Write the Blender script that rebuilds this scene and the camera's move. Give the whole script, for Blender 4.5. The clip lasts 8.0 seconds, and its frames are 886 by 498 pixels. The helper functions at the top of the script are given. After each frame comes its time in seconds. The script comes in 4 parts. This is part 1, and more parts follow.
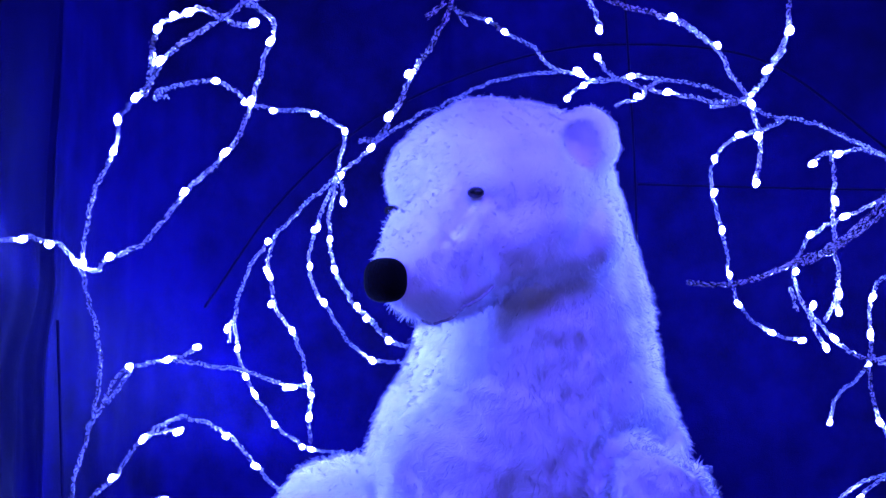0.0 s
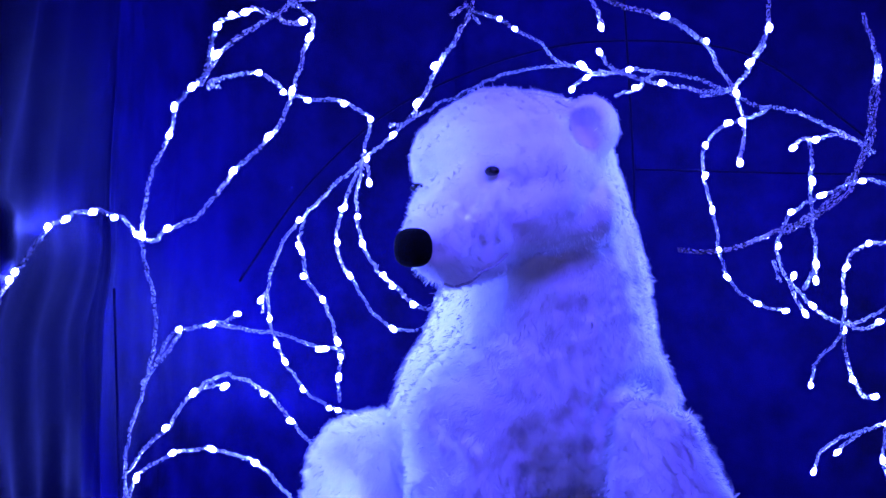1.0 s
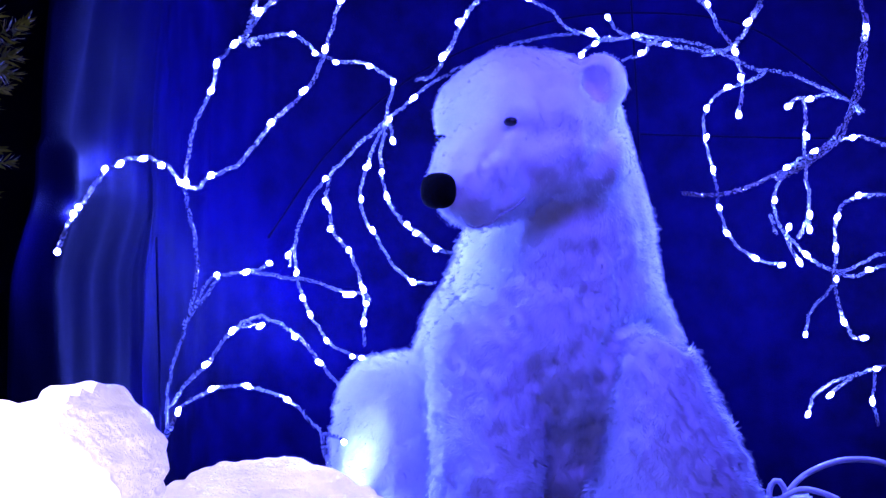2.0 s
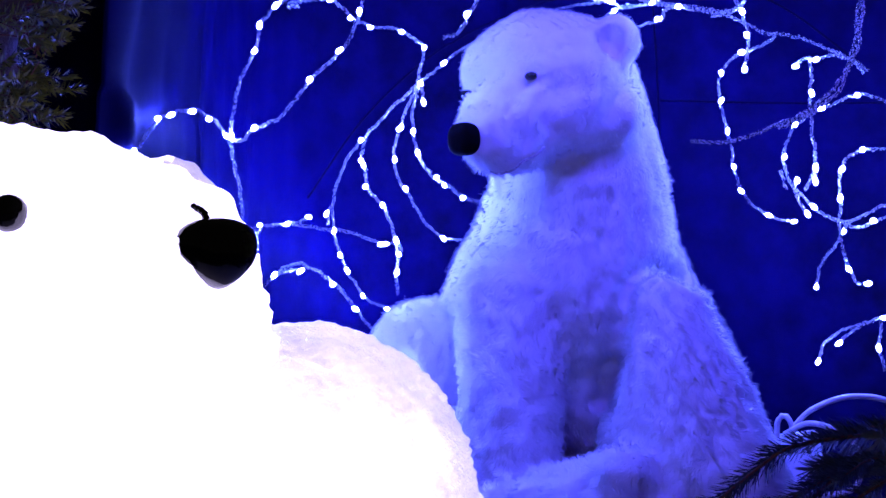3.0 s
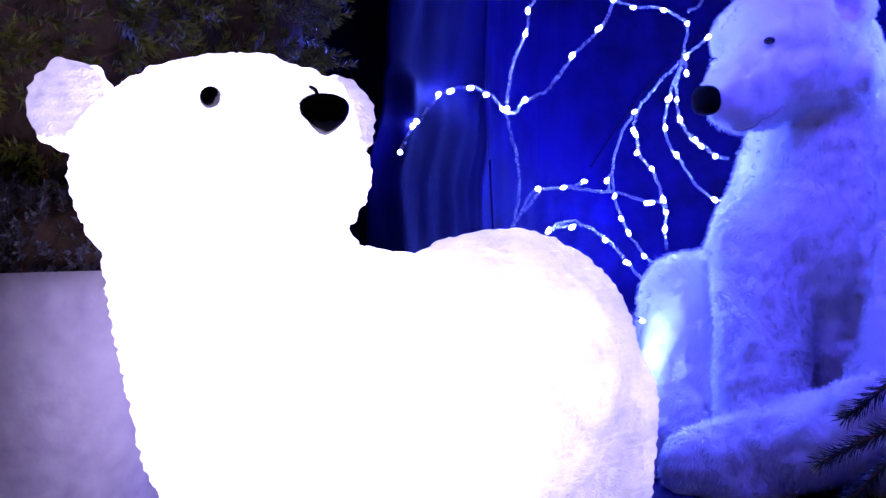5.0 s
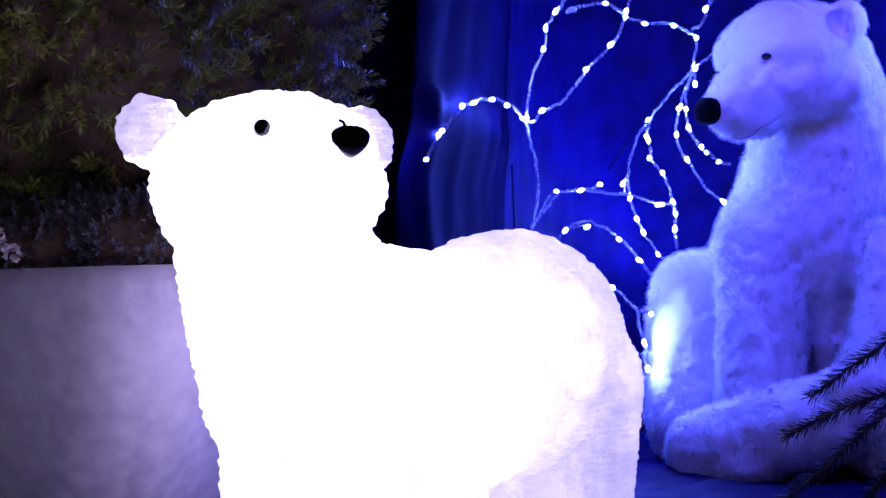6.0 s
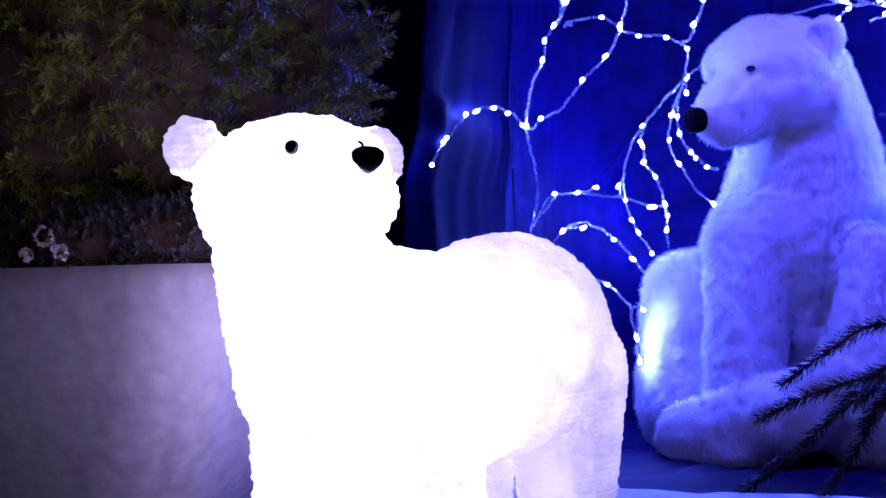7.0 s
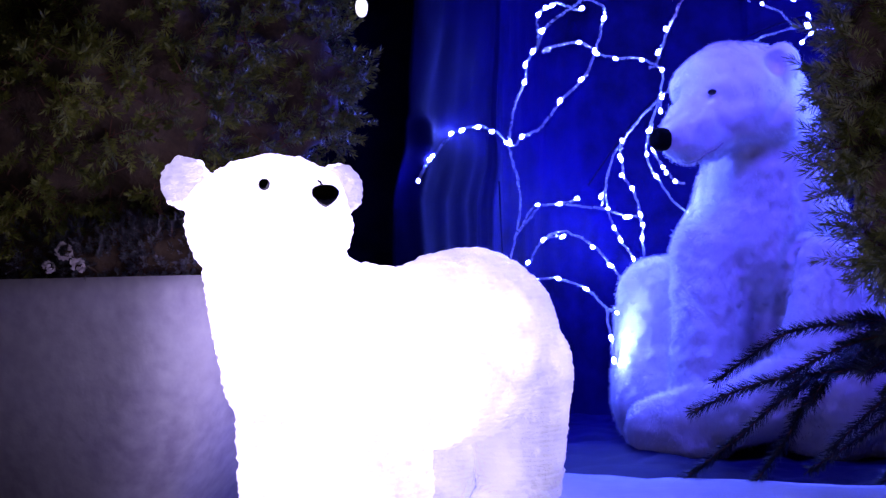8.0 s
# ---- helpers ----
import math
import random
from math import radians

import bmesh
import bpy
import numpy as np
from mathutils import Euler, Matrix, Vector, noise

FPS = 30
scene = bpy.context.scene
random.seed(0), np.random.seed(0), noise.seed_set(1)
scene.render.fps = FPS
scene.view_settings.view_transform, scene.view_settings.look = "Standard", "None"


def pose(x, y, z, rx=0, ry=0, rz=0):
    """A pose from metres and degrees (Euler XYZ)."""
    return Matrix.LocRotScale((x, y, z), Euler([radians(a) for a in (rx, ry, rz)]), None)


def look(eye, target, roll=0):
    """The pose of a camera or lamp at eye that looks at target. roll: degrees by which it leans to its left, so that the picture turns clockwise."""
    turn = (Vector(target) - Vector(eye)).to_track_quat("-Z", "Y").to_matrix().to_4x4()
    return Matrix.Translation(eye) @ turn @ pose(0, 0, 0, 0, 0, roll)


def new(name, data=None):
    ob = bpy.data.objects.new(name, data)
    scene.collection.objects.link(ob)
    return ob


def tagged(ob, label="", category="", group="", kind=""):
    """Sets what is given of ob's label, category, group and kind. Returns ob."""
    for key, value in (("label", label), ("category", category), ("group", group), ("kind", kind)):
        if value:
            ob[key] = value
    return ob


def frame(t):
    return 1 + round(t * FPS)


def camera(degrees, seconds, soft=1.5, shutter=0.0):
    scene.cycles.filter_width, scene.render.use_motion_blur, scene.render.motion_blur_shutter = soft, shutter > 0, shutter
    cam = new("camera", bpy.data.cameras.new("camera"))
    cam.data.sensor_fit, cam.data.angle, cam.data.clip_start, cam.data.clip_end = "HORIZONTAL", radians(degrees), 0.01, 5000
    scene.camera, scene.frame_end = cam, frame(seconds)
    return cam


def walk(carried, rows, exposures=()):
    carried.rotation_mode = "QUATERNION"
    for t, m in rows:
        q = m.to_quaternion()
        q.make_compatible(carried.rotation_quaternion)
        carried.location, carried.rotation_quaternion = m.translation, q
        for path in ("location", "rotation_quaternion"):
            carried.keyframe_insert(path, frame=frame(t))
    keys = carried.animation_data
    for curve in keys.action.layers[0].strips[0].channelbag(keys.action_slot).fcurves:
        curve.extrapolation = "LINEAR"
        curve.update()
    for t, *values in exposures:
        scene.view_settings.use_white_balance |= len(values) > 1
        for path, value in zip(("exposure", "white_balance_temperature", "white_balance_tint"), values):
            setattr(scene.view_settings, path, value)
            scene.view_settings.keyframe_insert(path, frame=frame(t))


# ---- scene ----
cam = camera(35.9, 8.0)
PATH = [
    (0, (0.073, -0.422, 0.905), (0.018, 1.577, 0.93), -0.7),
    (0.5, (0.053, -0.547, 0.896), (0.004, 1.452, 0.922), -0.7),
    (1, (0.045, -0.688, 0.86), (-0.009, 1.311, 0.881), -0.7),
    (1.5, (0.021, -0.789, 0.805), (-0.032, 1.211, 0.828), -0.7),
    (1.7, (0.007, -0.824, 0.791), (-0.045, 1.175, 0.811), -0.7),
    (2.8, (0.021, -1.042, 0.656), (-0.065, 0.956, 0.682), -0.8),
    (3, (0.04, -1.076, 0.644), (-0.072, 0.921, 0.67), -0.8),
    (3.5, (0.119, -1.162, 0.605), (-0.117, 0.824, 0.634), -0.9),
    (4, (0.166, -1.194, 0.574), (-0.208, 0.77, 0.602), -1.4),
    (4.5, (0.231, -1.302, 0.546), (-0.272, 0.634, 0.581), -1.6),
    (5, (0.293, -1.405, 0.533), (-0.326, 0.497, 0.571), -1.7),
    (5.2, (0.317, -1.444, 0.53), (-0.33, 0.448, 0.566), -1.6),
    (6.3, (0.436, -1.73, 0.522), (-0.239, 0.153, 0.558), -1.5),
    (6.5, (0.444, -1.765, 0.519), (-0.232, 0.117, 0.552), -1.4),
    (7, (0.488, -1.863, 0.528), (-0.191, 0.018, 0.561), -1.4),
    (7.5, (0.6, -1.993, 0.546), (-0.094, -0.118, 0.58), -1.4),
    (8, (0.7, -2.127, 0.551), (-0.016, -0.259, 0.58), -1.3),
]
walk(cam, [(t, look(eye, target, roll)) for t, eye, target, roll in PATH])


from mathutils.bvhtree import BVHTree

# ---- light of the place: a night stand lit by blue micro-lamps and a glowing figure ----
world = bpy.data.worlds.new("night")
scene.world = world
world.use_nodes = True
world.node_tree.nodes["Background"].inputs["Color"].default_value = (0.40, 0.36, 0.33, 1)
world.node_tree.nodes["Background"].inputs["Strength"].default_value = 0.032

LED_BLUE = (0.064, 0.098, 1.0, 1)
# unseen blue fill added overhead to brighten the plush bear
fill_light = bpy.data.lights.new("blue_fill", "AREA")
fill_light.shape, fill_light.size, fill_light.size_y = "RECTANGLE", 1.2, 0.5
fill_light.energy, fill_light.color, fill_light.spread = 16.5, (0.070, 0.045, 1.0), radians(80)
fill_lamp = new("blue_fill", fill_light)
fill_lamp.matrix_world = look((0.42, 0.50, 2.12), (0.18, 1.95, 0.92))


# ---- materials ----
def material(name, base, rough=0.6, metal=0.0, grain=0.0, grain_scale=60.0, bump=0.0, bump_scale=200.0, spread=None, island=0.0, **sockets):
    m = bpy.data.materials.new(name)
    m.use_nodes = True
    nt = m.node_tree
    p = nt.nodes["Principled BSDF"]
    p.inputs["Base Color"].default_value = (*base, 1)
    p.inputs["Roughness"].default_value = rough
    p.inputs["Metallic"].default_value = metal
    for key, value in sockets.items():
        p.inputs[key.replace("_", " ")].default_value = value
    coord = nt.nodes.new("ShaderNodeTexCoord")
    if grain or island:
        second = spread or tuple(c * 0.55 for c in base)
        mix = nt.nodes.new("ShaderNodeMix")
        mix.data_type = "RGBA"
        mix.inputs[6].default_value = (*base, 1)
        mix.inputs[7].default_value = (*second, 1)
        fine = nt.nodes.new("ShaderNodeTexNoise")
        fine.inputs["Scale"].default_value = grain_scale
        fine.inputs["Detail"].default_value = 6
        broad = nt.nodes.new("ShaderNodeTexNoise")
        broad.inputs["Scale"].default_value = grain_scale * 0.11
        broad.inputs["Detail"].default_value = 4
        for n in (fine, broad):
            nt.links.new(coord.outputs["Object"], n.inputs["Vector"])
        add = nt.nodes.new("ShaderNodeMath")
        add.operation = "MULTIPLY"
        nt.links.new(fine.outputs["Fac"], add.inputs[0])
        nt.links.new(broad.outputs["Fac"], add.inputs[1])
        ramp = nt.nodes.new("ShaderNodeMapRange")
        ramp.inputs["From Min"].default_value, ramp.inputs["From Max"].default_value = 0.12, 0.42
        ramp.inputs["To Max"].default_value = max(grain, 0.001)
        nt.links.new(add.outputs[0], ramp.inputs["Value"])
        last = ramp.outputs["Result"]
        if island:
            geo = nt.nodes.new("ShaderNodeNewGeometry")
            isl = nt.nodes.new("ShaderNodeMath")
            isl.operation = "MULTIPLY_ADD"
            isl.inputs[1].default_value = island
            nt.links.new(geo.outputs["Random Per Island"], isl.inputs[0])
            nt.links.new(last, isl.inputs[2])
            last = isl.outputs[0]
        nt.links.new(last, mix.inputs[0])
        nt.links.new(mix.outputs[2], p.inputs["Base Color"])
    if bump:
        tex = nt.nodes.new("ShaderNodeTexNoise")
        tex.inputs["Scale"].default_value = bump_scale
        tex.inputs["Detail"].default_value = 5
        nt.links.new(coord.outputs["Object"], tex.inputs["Vector"])
        bp = nt.nodes.new("ShaderNodeBump")
        bp.inputs["Strength"].default_value = bump
        bp.inputs["Distance"].default_value = 0.004
        nt.links.new(tex.outputs["Fac"], bp.inputs["Height"])
        nt.links.new(bp.outputs["Normal"], p.inputs["Normal"])
    return m


FUR = material("white_fur", (0.86, 0.85, 0.86), 0.95, grain=0.3, grain_scale=45, spread=(0.64, 0.62, 0.66), island=0.3)
NOSE = material("black_nose", (0.0015, 0.0015, 0.002), 0.8, Specular_IOR_Level=0.03, bump=0.5, bump_scale=350)
EYE_BLACK = material("black_glass_eye", (0.004, 0.004, 0.005), 0.22)
GLOSS_BLACK = material("glossy_black_plastic", (0.004, 0.0035, 0.004), 0.12, bump=0.15, bump_scale=90)
STITCH = material("mouth_stitch", (0.42, 0.38, 0.42), 0.95, grain=0.4)
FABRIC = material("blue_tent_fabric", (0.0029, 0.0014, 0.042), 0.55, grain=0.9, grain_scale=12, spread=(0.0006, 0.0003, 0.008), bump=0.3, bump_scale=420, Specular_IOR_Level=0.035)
# darker copy of the tent fabric, with the left wall's shade in its colour
FABRIC_SHADED = material("shaded_tent_fabric", (0.0009, 0.0004, 0.0125), 0.6, grain=0.9, grain_scale=12, spread=(0.0004, 0.0002, 0.005), bump=0.3, bump_scale=420, Specular_IOR_Level=0.008)
SEAM = material("seam_tape", (0.0016, 0.001, 0.014), 0.8, grain=0.4, grain_scale=80, Specular_IOR_Level=0.05)
CLOTH = material("white_snow_cloth", (0.74, 0.74, 0.78), 0.9, grain=0.5, grain_scale=25, spread=(0.5, 0.5, 0.56), bump=0.6, bump_scale=160)
FLOOR = material("dark_floor", (0.06, 0.055, 0.06), 0.8, grain=0.8, grain_scale=30, spread=(0.03, 0.028, 0.03), bump=0.5, bump_scale=90)
CONCRETE = material("grey_concrete", (0.70, 0.66, 0.72), 0.85, grain=1.0, grain_scale=34, spread=(0.46, 0.40, 0.52), bump=0.35, bump_scale=45)
SOIL = material("planter_soil", (0.035, 0.026, 0.018), 0.95, grain=0.7, grain_scale=60, bump=0.8, bump_scale=80)
TWIG = material("reddish_twig_bark", (0.20, 0.075, 0.04), 0.8, grain=0.7, grain_scale=70, spread=(0.09, 0.04, 0.02), bump=0.6, bump_scale=150)
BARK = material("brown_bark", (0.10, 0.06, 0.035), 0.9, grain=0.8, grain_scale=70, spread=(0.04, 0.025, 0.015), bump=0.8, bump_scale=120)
THUJA = material("olive_thuja_leaf", (0.26, 0.26, 0.03), 0.6, grain=0.9, grain_scale=40, spread=(0.07, 0.085, 0.012), island=0.5)
SPRUCE = material("spruce_needle", (0.34, 0.35, 0.06), 0.5, grain=0.7, grain_scale=30, spread=(0.12, 0.15, 0.03), island=0.5)
FIR = material("dark_fir_needle", (0.03, 0.04, 0.012), 0.55, grain=0.6, grain_scale=20, spread=(0.015, 0.02, 0.01), island=0.4)
HEATHER = material("dark_heather_leaf", (0.035, 0.045, 0.03), 0.6, grain=0.6, grain_scale=50, spread=(0.20, 0.18, 0.24), island=0.5)
PALE = material("pale_flower", (0.7, 0.6, 0.62), 0.8, grain=0.4, grain_scale=50)
METAL_BOX = material("grey_box_plastic", (0.55, 0.55, 0.6), 0.45, grain=0.4, grain_scale=40, bump=0.1)
CABLE = material("white_cable", (0.7, 0.7, 0.72), 0.4, grain=0.3, grain_scale=60)


def clear_wire():
    """Clear plastic over thin metal wires: glints and dark gaps painted as colour noise at a few millimetres."""
    m = material("clear_plastic_wire", (0.9, 0.92, 1.0), 0.06, metal=0.3, bump=1.0, bump_scale=500, Transmission_Weight=0.25)
    nt = m.node_tree
    p = nt.nodes["Principled BSDF"]
    coord = nt.nodes.new("ShaderNodeTexCoord")
    tex = nt.nodes.new("ShaderNodeTexNoise")
    tex.inputs["Scale"].default_value, tex.inputs["Detail"].default_value, tex.inputs["Roughness"].default_value = 230.0, 5, 0.7
    nt.links.new(coord.outputs["Object"], tex.inputs["Vector"])
    span = nt.nodes.new("ShaderNodeMapRange")
    span.inputs["From Min"].default_value, span.inputs["From Max"].default_value = 0.46, 0.60
    nt.links.new(tex.outputs["Fac"], span.inputs["Value"])
    # near-black to white base colour draws the sparkle
    mix = nt.nodes.new("ShaderNodeMix")
    mix.data_type = "RGBA"
    mix.inputs[6].default_value, mix.inputs[7].default_value = (0.015, 0.015, 0.07, 1), (1.0, 1.0, 1.0, 1)
    nt.links.new(span.outputs[0], mix.inputs[0])
    nt.links.new(mix.outputs[2], p.inputs["Base Color"])
    return m


CLEAR = clear_wire()



def glow(name, colour, strength):
    m = bpy.data.materials.new(name)
    m.use_nodes = True
    nt = m.node_tree
    p = nt.nodes["Principled BSDF"]
    p.inputs["Base Color"].default_value = (0.8, 0.8, 0.85, 1)
    p.inputs["Emission Color"].default_value = colour
    p.inputs["Emission Strength"].default_value = strength
    return m


LED = glow("blue_led", LED_BLUE, 2150.0)


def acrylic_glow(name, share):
    """Clear ribbed acrylic with its white glow painted into the emission: spotted, and a faint violet where dim."""
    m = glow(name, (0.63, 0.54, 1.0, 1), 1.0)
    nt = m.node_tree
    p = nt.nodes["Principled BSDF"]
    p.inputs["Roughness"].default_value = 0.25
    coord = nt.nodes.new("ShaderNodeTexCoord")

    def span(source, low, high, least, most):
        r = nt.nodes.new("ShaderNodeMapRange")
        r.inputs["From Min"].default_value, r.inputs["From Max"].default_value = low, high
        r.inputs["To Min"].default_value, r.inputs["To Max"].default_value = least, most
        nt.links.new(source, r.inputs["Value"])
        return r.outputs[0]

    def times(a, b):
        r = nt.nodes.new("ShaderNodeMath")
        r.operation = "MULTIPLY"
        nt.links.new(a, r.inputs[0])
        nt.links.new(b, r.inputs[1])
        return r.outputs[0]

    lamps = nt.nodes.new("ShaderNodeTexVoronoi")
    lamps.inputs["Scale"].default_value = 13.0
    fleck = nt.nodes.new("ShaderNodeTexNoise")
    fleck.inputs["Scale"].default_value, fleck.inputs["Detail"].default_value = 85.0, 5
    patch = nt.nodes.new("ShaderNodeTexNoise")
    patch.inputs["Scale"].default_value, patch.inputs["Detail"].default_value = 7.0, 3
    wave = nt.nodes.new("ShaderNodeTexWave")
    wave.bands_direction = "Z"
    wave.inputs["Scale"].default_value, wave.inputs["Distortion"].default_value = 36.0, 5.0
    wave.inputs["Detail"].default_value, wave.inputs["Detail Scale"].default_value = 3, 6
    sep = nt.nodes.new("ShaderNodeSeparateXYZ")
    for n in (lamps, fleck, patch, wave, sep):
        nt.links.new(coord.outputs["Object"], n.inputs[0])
    # painted falloff: full at head and chest, dim towards rump and feet
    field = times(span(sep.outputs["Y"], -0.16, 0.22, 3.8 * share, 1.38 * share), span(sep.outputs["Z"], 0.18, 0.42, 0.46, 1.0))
    # Voronoi cells stand in for the bright spots of lamps
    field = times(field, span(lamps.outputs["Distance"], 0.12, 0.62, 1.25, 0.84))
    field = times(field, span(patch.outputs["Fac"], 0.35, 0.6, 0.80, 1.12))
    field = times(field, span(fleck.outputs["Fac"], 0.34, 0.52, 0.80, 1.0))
    # shade of the ribs, put into the emission strength
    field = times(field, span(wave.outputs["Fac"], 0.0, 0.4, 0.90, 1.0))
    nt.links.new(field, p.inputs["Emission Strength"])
    bp = nt.nodes.new("ShaderNodeBump")
    bp.inputs["Strength"].default_value, bp.inputs["Distance"].default_value = 0.6, 0.003
    nt.links.new(wave.outputs["Fac"], bp.inputs["Height"])
    nt.links.new(bp.outputs["Normal"], p.inputs["Normal"])
    return m


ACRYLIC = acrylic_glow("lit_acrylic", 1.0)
# the ears' copy, with its emission cut to a dim share
ACRYLIC_EAR = acrylic_glow("dim_acrylic_ear", 0.30)


# ---- mesh helpers ----
def part(name, data, mat, parent=None, label="", smooth=True):
    """Links a bmesh or mesh as one object, under parent if given."""
    if isinstance(data, bmesh.types.BMesh):
        me = bpy.data.meshes.new(name)
        data.to_mesh(me)
        data.free()
    else:
        me = data
    if mat and not me.materials:
        me.materials.append(mat)
    if smooth:
        me.polygons.foreach_set("use_smooth", [True] * len(me.polygons))
    ob = new(name, me)
    if parent:
        ob.parent = parent
        ob.matrix_parent_inverse = parent.matrix_world.inverted()
    if label:
        ob["label"] = label
    return ob


def root(name, place, label, category, group="", kind=""):
    ob = new(name)
    ob.empty_display_size = 0.05
    ob.matrix_world = Matrix.Translation(place)
    tagged(ob, label, category, group, kind)
    return ob


def mesh_from(name, verts, faces, mats=()):
    me = bpy.data.meshes.new(name)
    me.from_pydata(verts, [], faces)
    for m in mats:
        me.materials.append(m)
    me.update()
    return me


def spline(points, step):
    """Catmull-Rom through the points, in even steps."""
    p = np.array(points, float)
    p = np.vstack([2 * p[0] - p[1], p, 2 * p[-1] - p[-2]])
    out = []
    for i in range(1, len(p) - 2):
        for u in np.linspace(0, 1, 24, endpoint=False):
            out.append(0.5 * (2 * p[i] + (p[i + 1] - p[i - 1]) * u + (2 * p[i - 1] - 5 * p[i] + 4 * p[i + 1] - p[i + 2]) * u * u
                              + (3 * p[i] - 3 * p[i + 1] + p[i + 2] - p[i - 1]) * u ** 3))
    out.append(p[-2])
    out = np.array(out)
    s = np.concatenate([[0], np.cumsum(np.linalg.norm(np.diff(out, axis=0), axis=1))])
    n = max(3, int(s[-1] / step) + 1)
    even = np.linspace(0, s[-1], n)
    return np.stack([np.interp(even, s, out[:, k]) for k in range(3)], 1)


def frames_along(c):
    t = np.gradient(c, axis=0)
    t /= np.linalg.norm(t, axis=1)[:, None] + 1e-9
    ref = np.array([0.3, 0.8, 0.5])
    a = np.cross(t, ref)
    a /= np.linalg.norm(a, axis=1)[:, None] + 1e-9
    return t, a, np.cross(t, a)


def tube_data(c, radius, sides=6, base=0):
    """Vertices and faces of a tube along the points c; radius may vary along it."""
    t, a, b = frames_along(c)
    r = np.broadcast_to(np.asarray(radius, float), (len(c),))
    ang = np.linspace(0, 2 * math.pi, sides, endpoint=False)
    ring = a[:, None] * np.cos(ang)[None, :, None] + b[:, None] * np.sin(ang)[None, :, None]
    v = (c[:, None] + ring * r[:, None, None]).reshape(-1, 3)
    f = []
    for i in range(len(c) - 1):
        for k in range(sides):
            k2 = (k + 1) % sides
            f.append((base + i * sides + k, base + i * sides + k2, base + (i + 1) * sides + k2, base + (i + 1) * sides + k))
    f.append(tuple(base + k for k in range(sides))[::-1])
    f.append(tuple(base + (len(c) - 1) * sides + k for k in range(sides)))
    return v.tolist(), f


def tube(name, points, radius, mat, parent=None, label="", step=0.01, sides=8):
    v, f = tube_data(spline(points, step), radius, sides)
    return part(name, mesh_from(name, v, f), mat, parent, label)


def ball(bm, c, r, turn=None, seg=20):
    m = Matrix.Translation(c) @ (turn or Matrix.Identity(4)) @ Matrix.Diagonal((*r, 1))
    bmesh.ops.create_uvsphere(bm, u_segments=seg, v_segments=seg // 2 + 2, radius=1, matrix=m)


def squarish(bm, c, r, turn, power=0.78):
    """A ball with flattened sides."""
    made = bmesh.ops.create_uvsphere(bm, u_segments=24, v_segments=16, radius=1)["verts"]
    m = Matrix.Translation(c) @ turn @ Matrix.Diagonal((*r, 1))
    for v in made:
        v.co = m @ Vector([math.copysign(abs(x) ** power, x) for x in v.co])


def limb(bm, a, ra, b, rb, n=9):
    a, b = Vector(a), Vector(b)
    for i in range(n):
        u = i / (n - 1)
        r = ra + (rb - ra) * u
        ball(bm, a.lerp(b, u), (r, r, r), seg=16)


def fuse(bm, voxel, rounds):
    """Melts the balls of bm into one smooth skin and returns its mesh."""
    me = bpy.data.meshes.new("skin")
    bm.to_mesh(me)
    bm.free()
    ob = new("skin", me)
    re = ob.modifiers.new("melt", "REMESH")
    re.mode, re.voxel_size = "VOXEL", voxel
    sm = ob.modifiers.new("soft", "SMOOTH")
    sm.factor, sm.iterations = 0.5, rounds
    dg = bpy.context.evaluated_depsgraph_get()
    dg.update()
    skin = bpy.data.meshes.new_from_object(ob.evaluated_get(dg))
    bpy.data.objects.remove(ob)
    bpy.data.meshes.remove(me)
    return skin


def skin_arrays(me):
    v = np.empty(len(me.vertices) * 3)
    me.vertices.foreach_get("co", v)
    n = np.empty(len(me.vertices) * 3)
    me.vertices.foreach_get("normal", n)
    me.calc_loop_triangles()
    t = np.empty(len(me.loop_triangles) * 3, int)
    me.loop_triangles.foreach_get("vertices", t)
    return v.reshape(-1, 3), n.reshape(-1, 3), t.reshape(-1, 3)


def scatter(v, n, t, count, rng):
    """Even random places on a skin, with its normal there."""
    a = np.linalg.norm(np.cross(v[t[:, 1]] - v[t[:, 0]], v[t[:, 2]] - v[t[:, 0]]), axis=1)
    pick = rng.choice(len(t), count, p=a / a.sum())
    w = rng.random((count, 2))
    flip = w.sum(1) > 1
    w[flip] = 1 - w[flip]
    w = np.column_stack([1 - w.sum(1), w])
    pos = (v[t[pick]] * w[:, :, None]).sum(1)
    nor = (n[t[pick]] * w[:, :, None]).sum(1)
    return pos, nor / (np.linalg.norm(nor, axis=1)[:, None] + 1e-9)


def unit(a):
    return a / (np.linalg.norm(a, axis=1)[:, None] + 1e-9)


# ---- setting ----
def ground():
    bm = bmesh.new()
    bmesh.ops.create_grid(bm, x_segments=40, y_segments=40, size=60)
    ob = part("ground", bm, FLOOR)
    tagged(ob, "dark street paving under the display at night", "ground", kind="structure")


ground()

WALL_PLAN = [(-0.71, 1.20), (-0.685, 1.29), (-0.672, 1.42), (-0.665, 1.58), (-0.675, 1.75), (-0.69, 1.9), (-0.67, 2.1), (-0.60, 2.36), (-0.41, 2.56), (-0.1, 2.64), (0.4, 2.66),
             (0.9, 2.62), (1.3, 2.45), (1.6, 2.1), (1.75, 1.6)]


def smoothstep(a, b, x):
    u = max(0.0, min(1.0, (x - a) / (b - a)))
    return u * u * (3 - 2 * u)


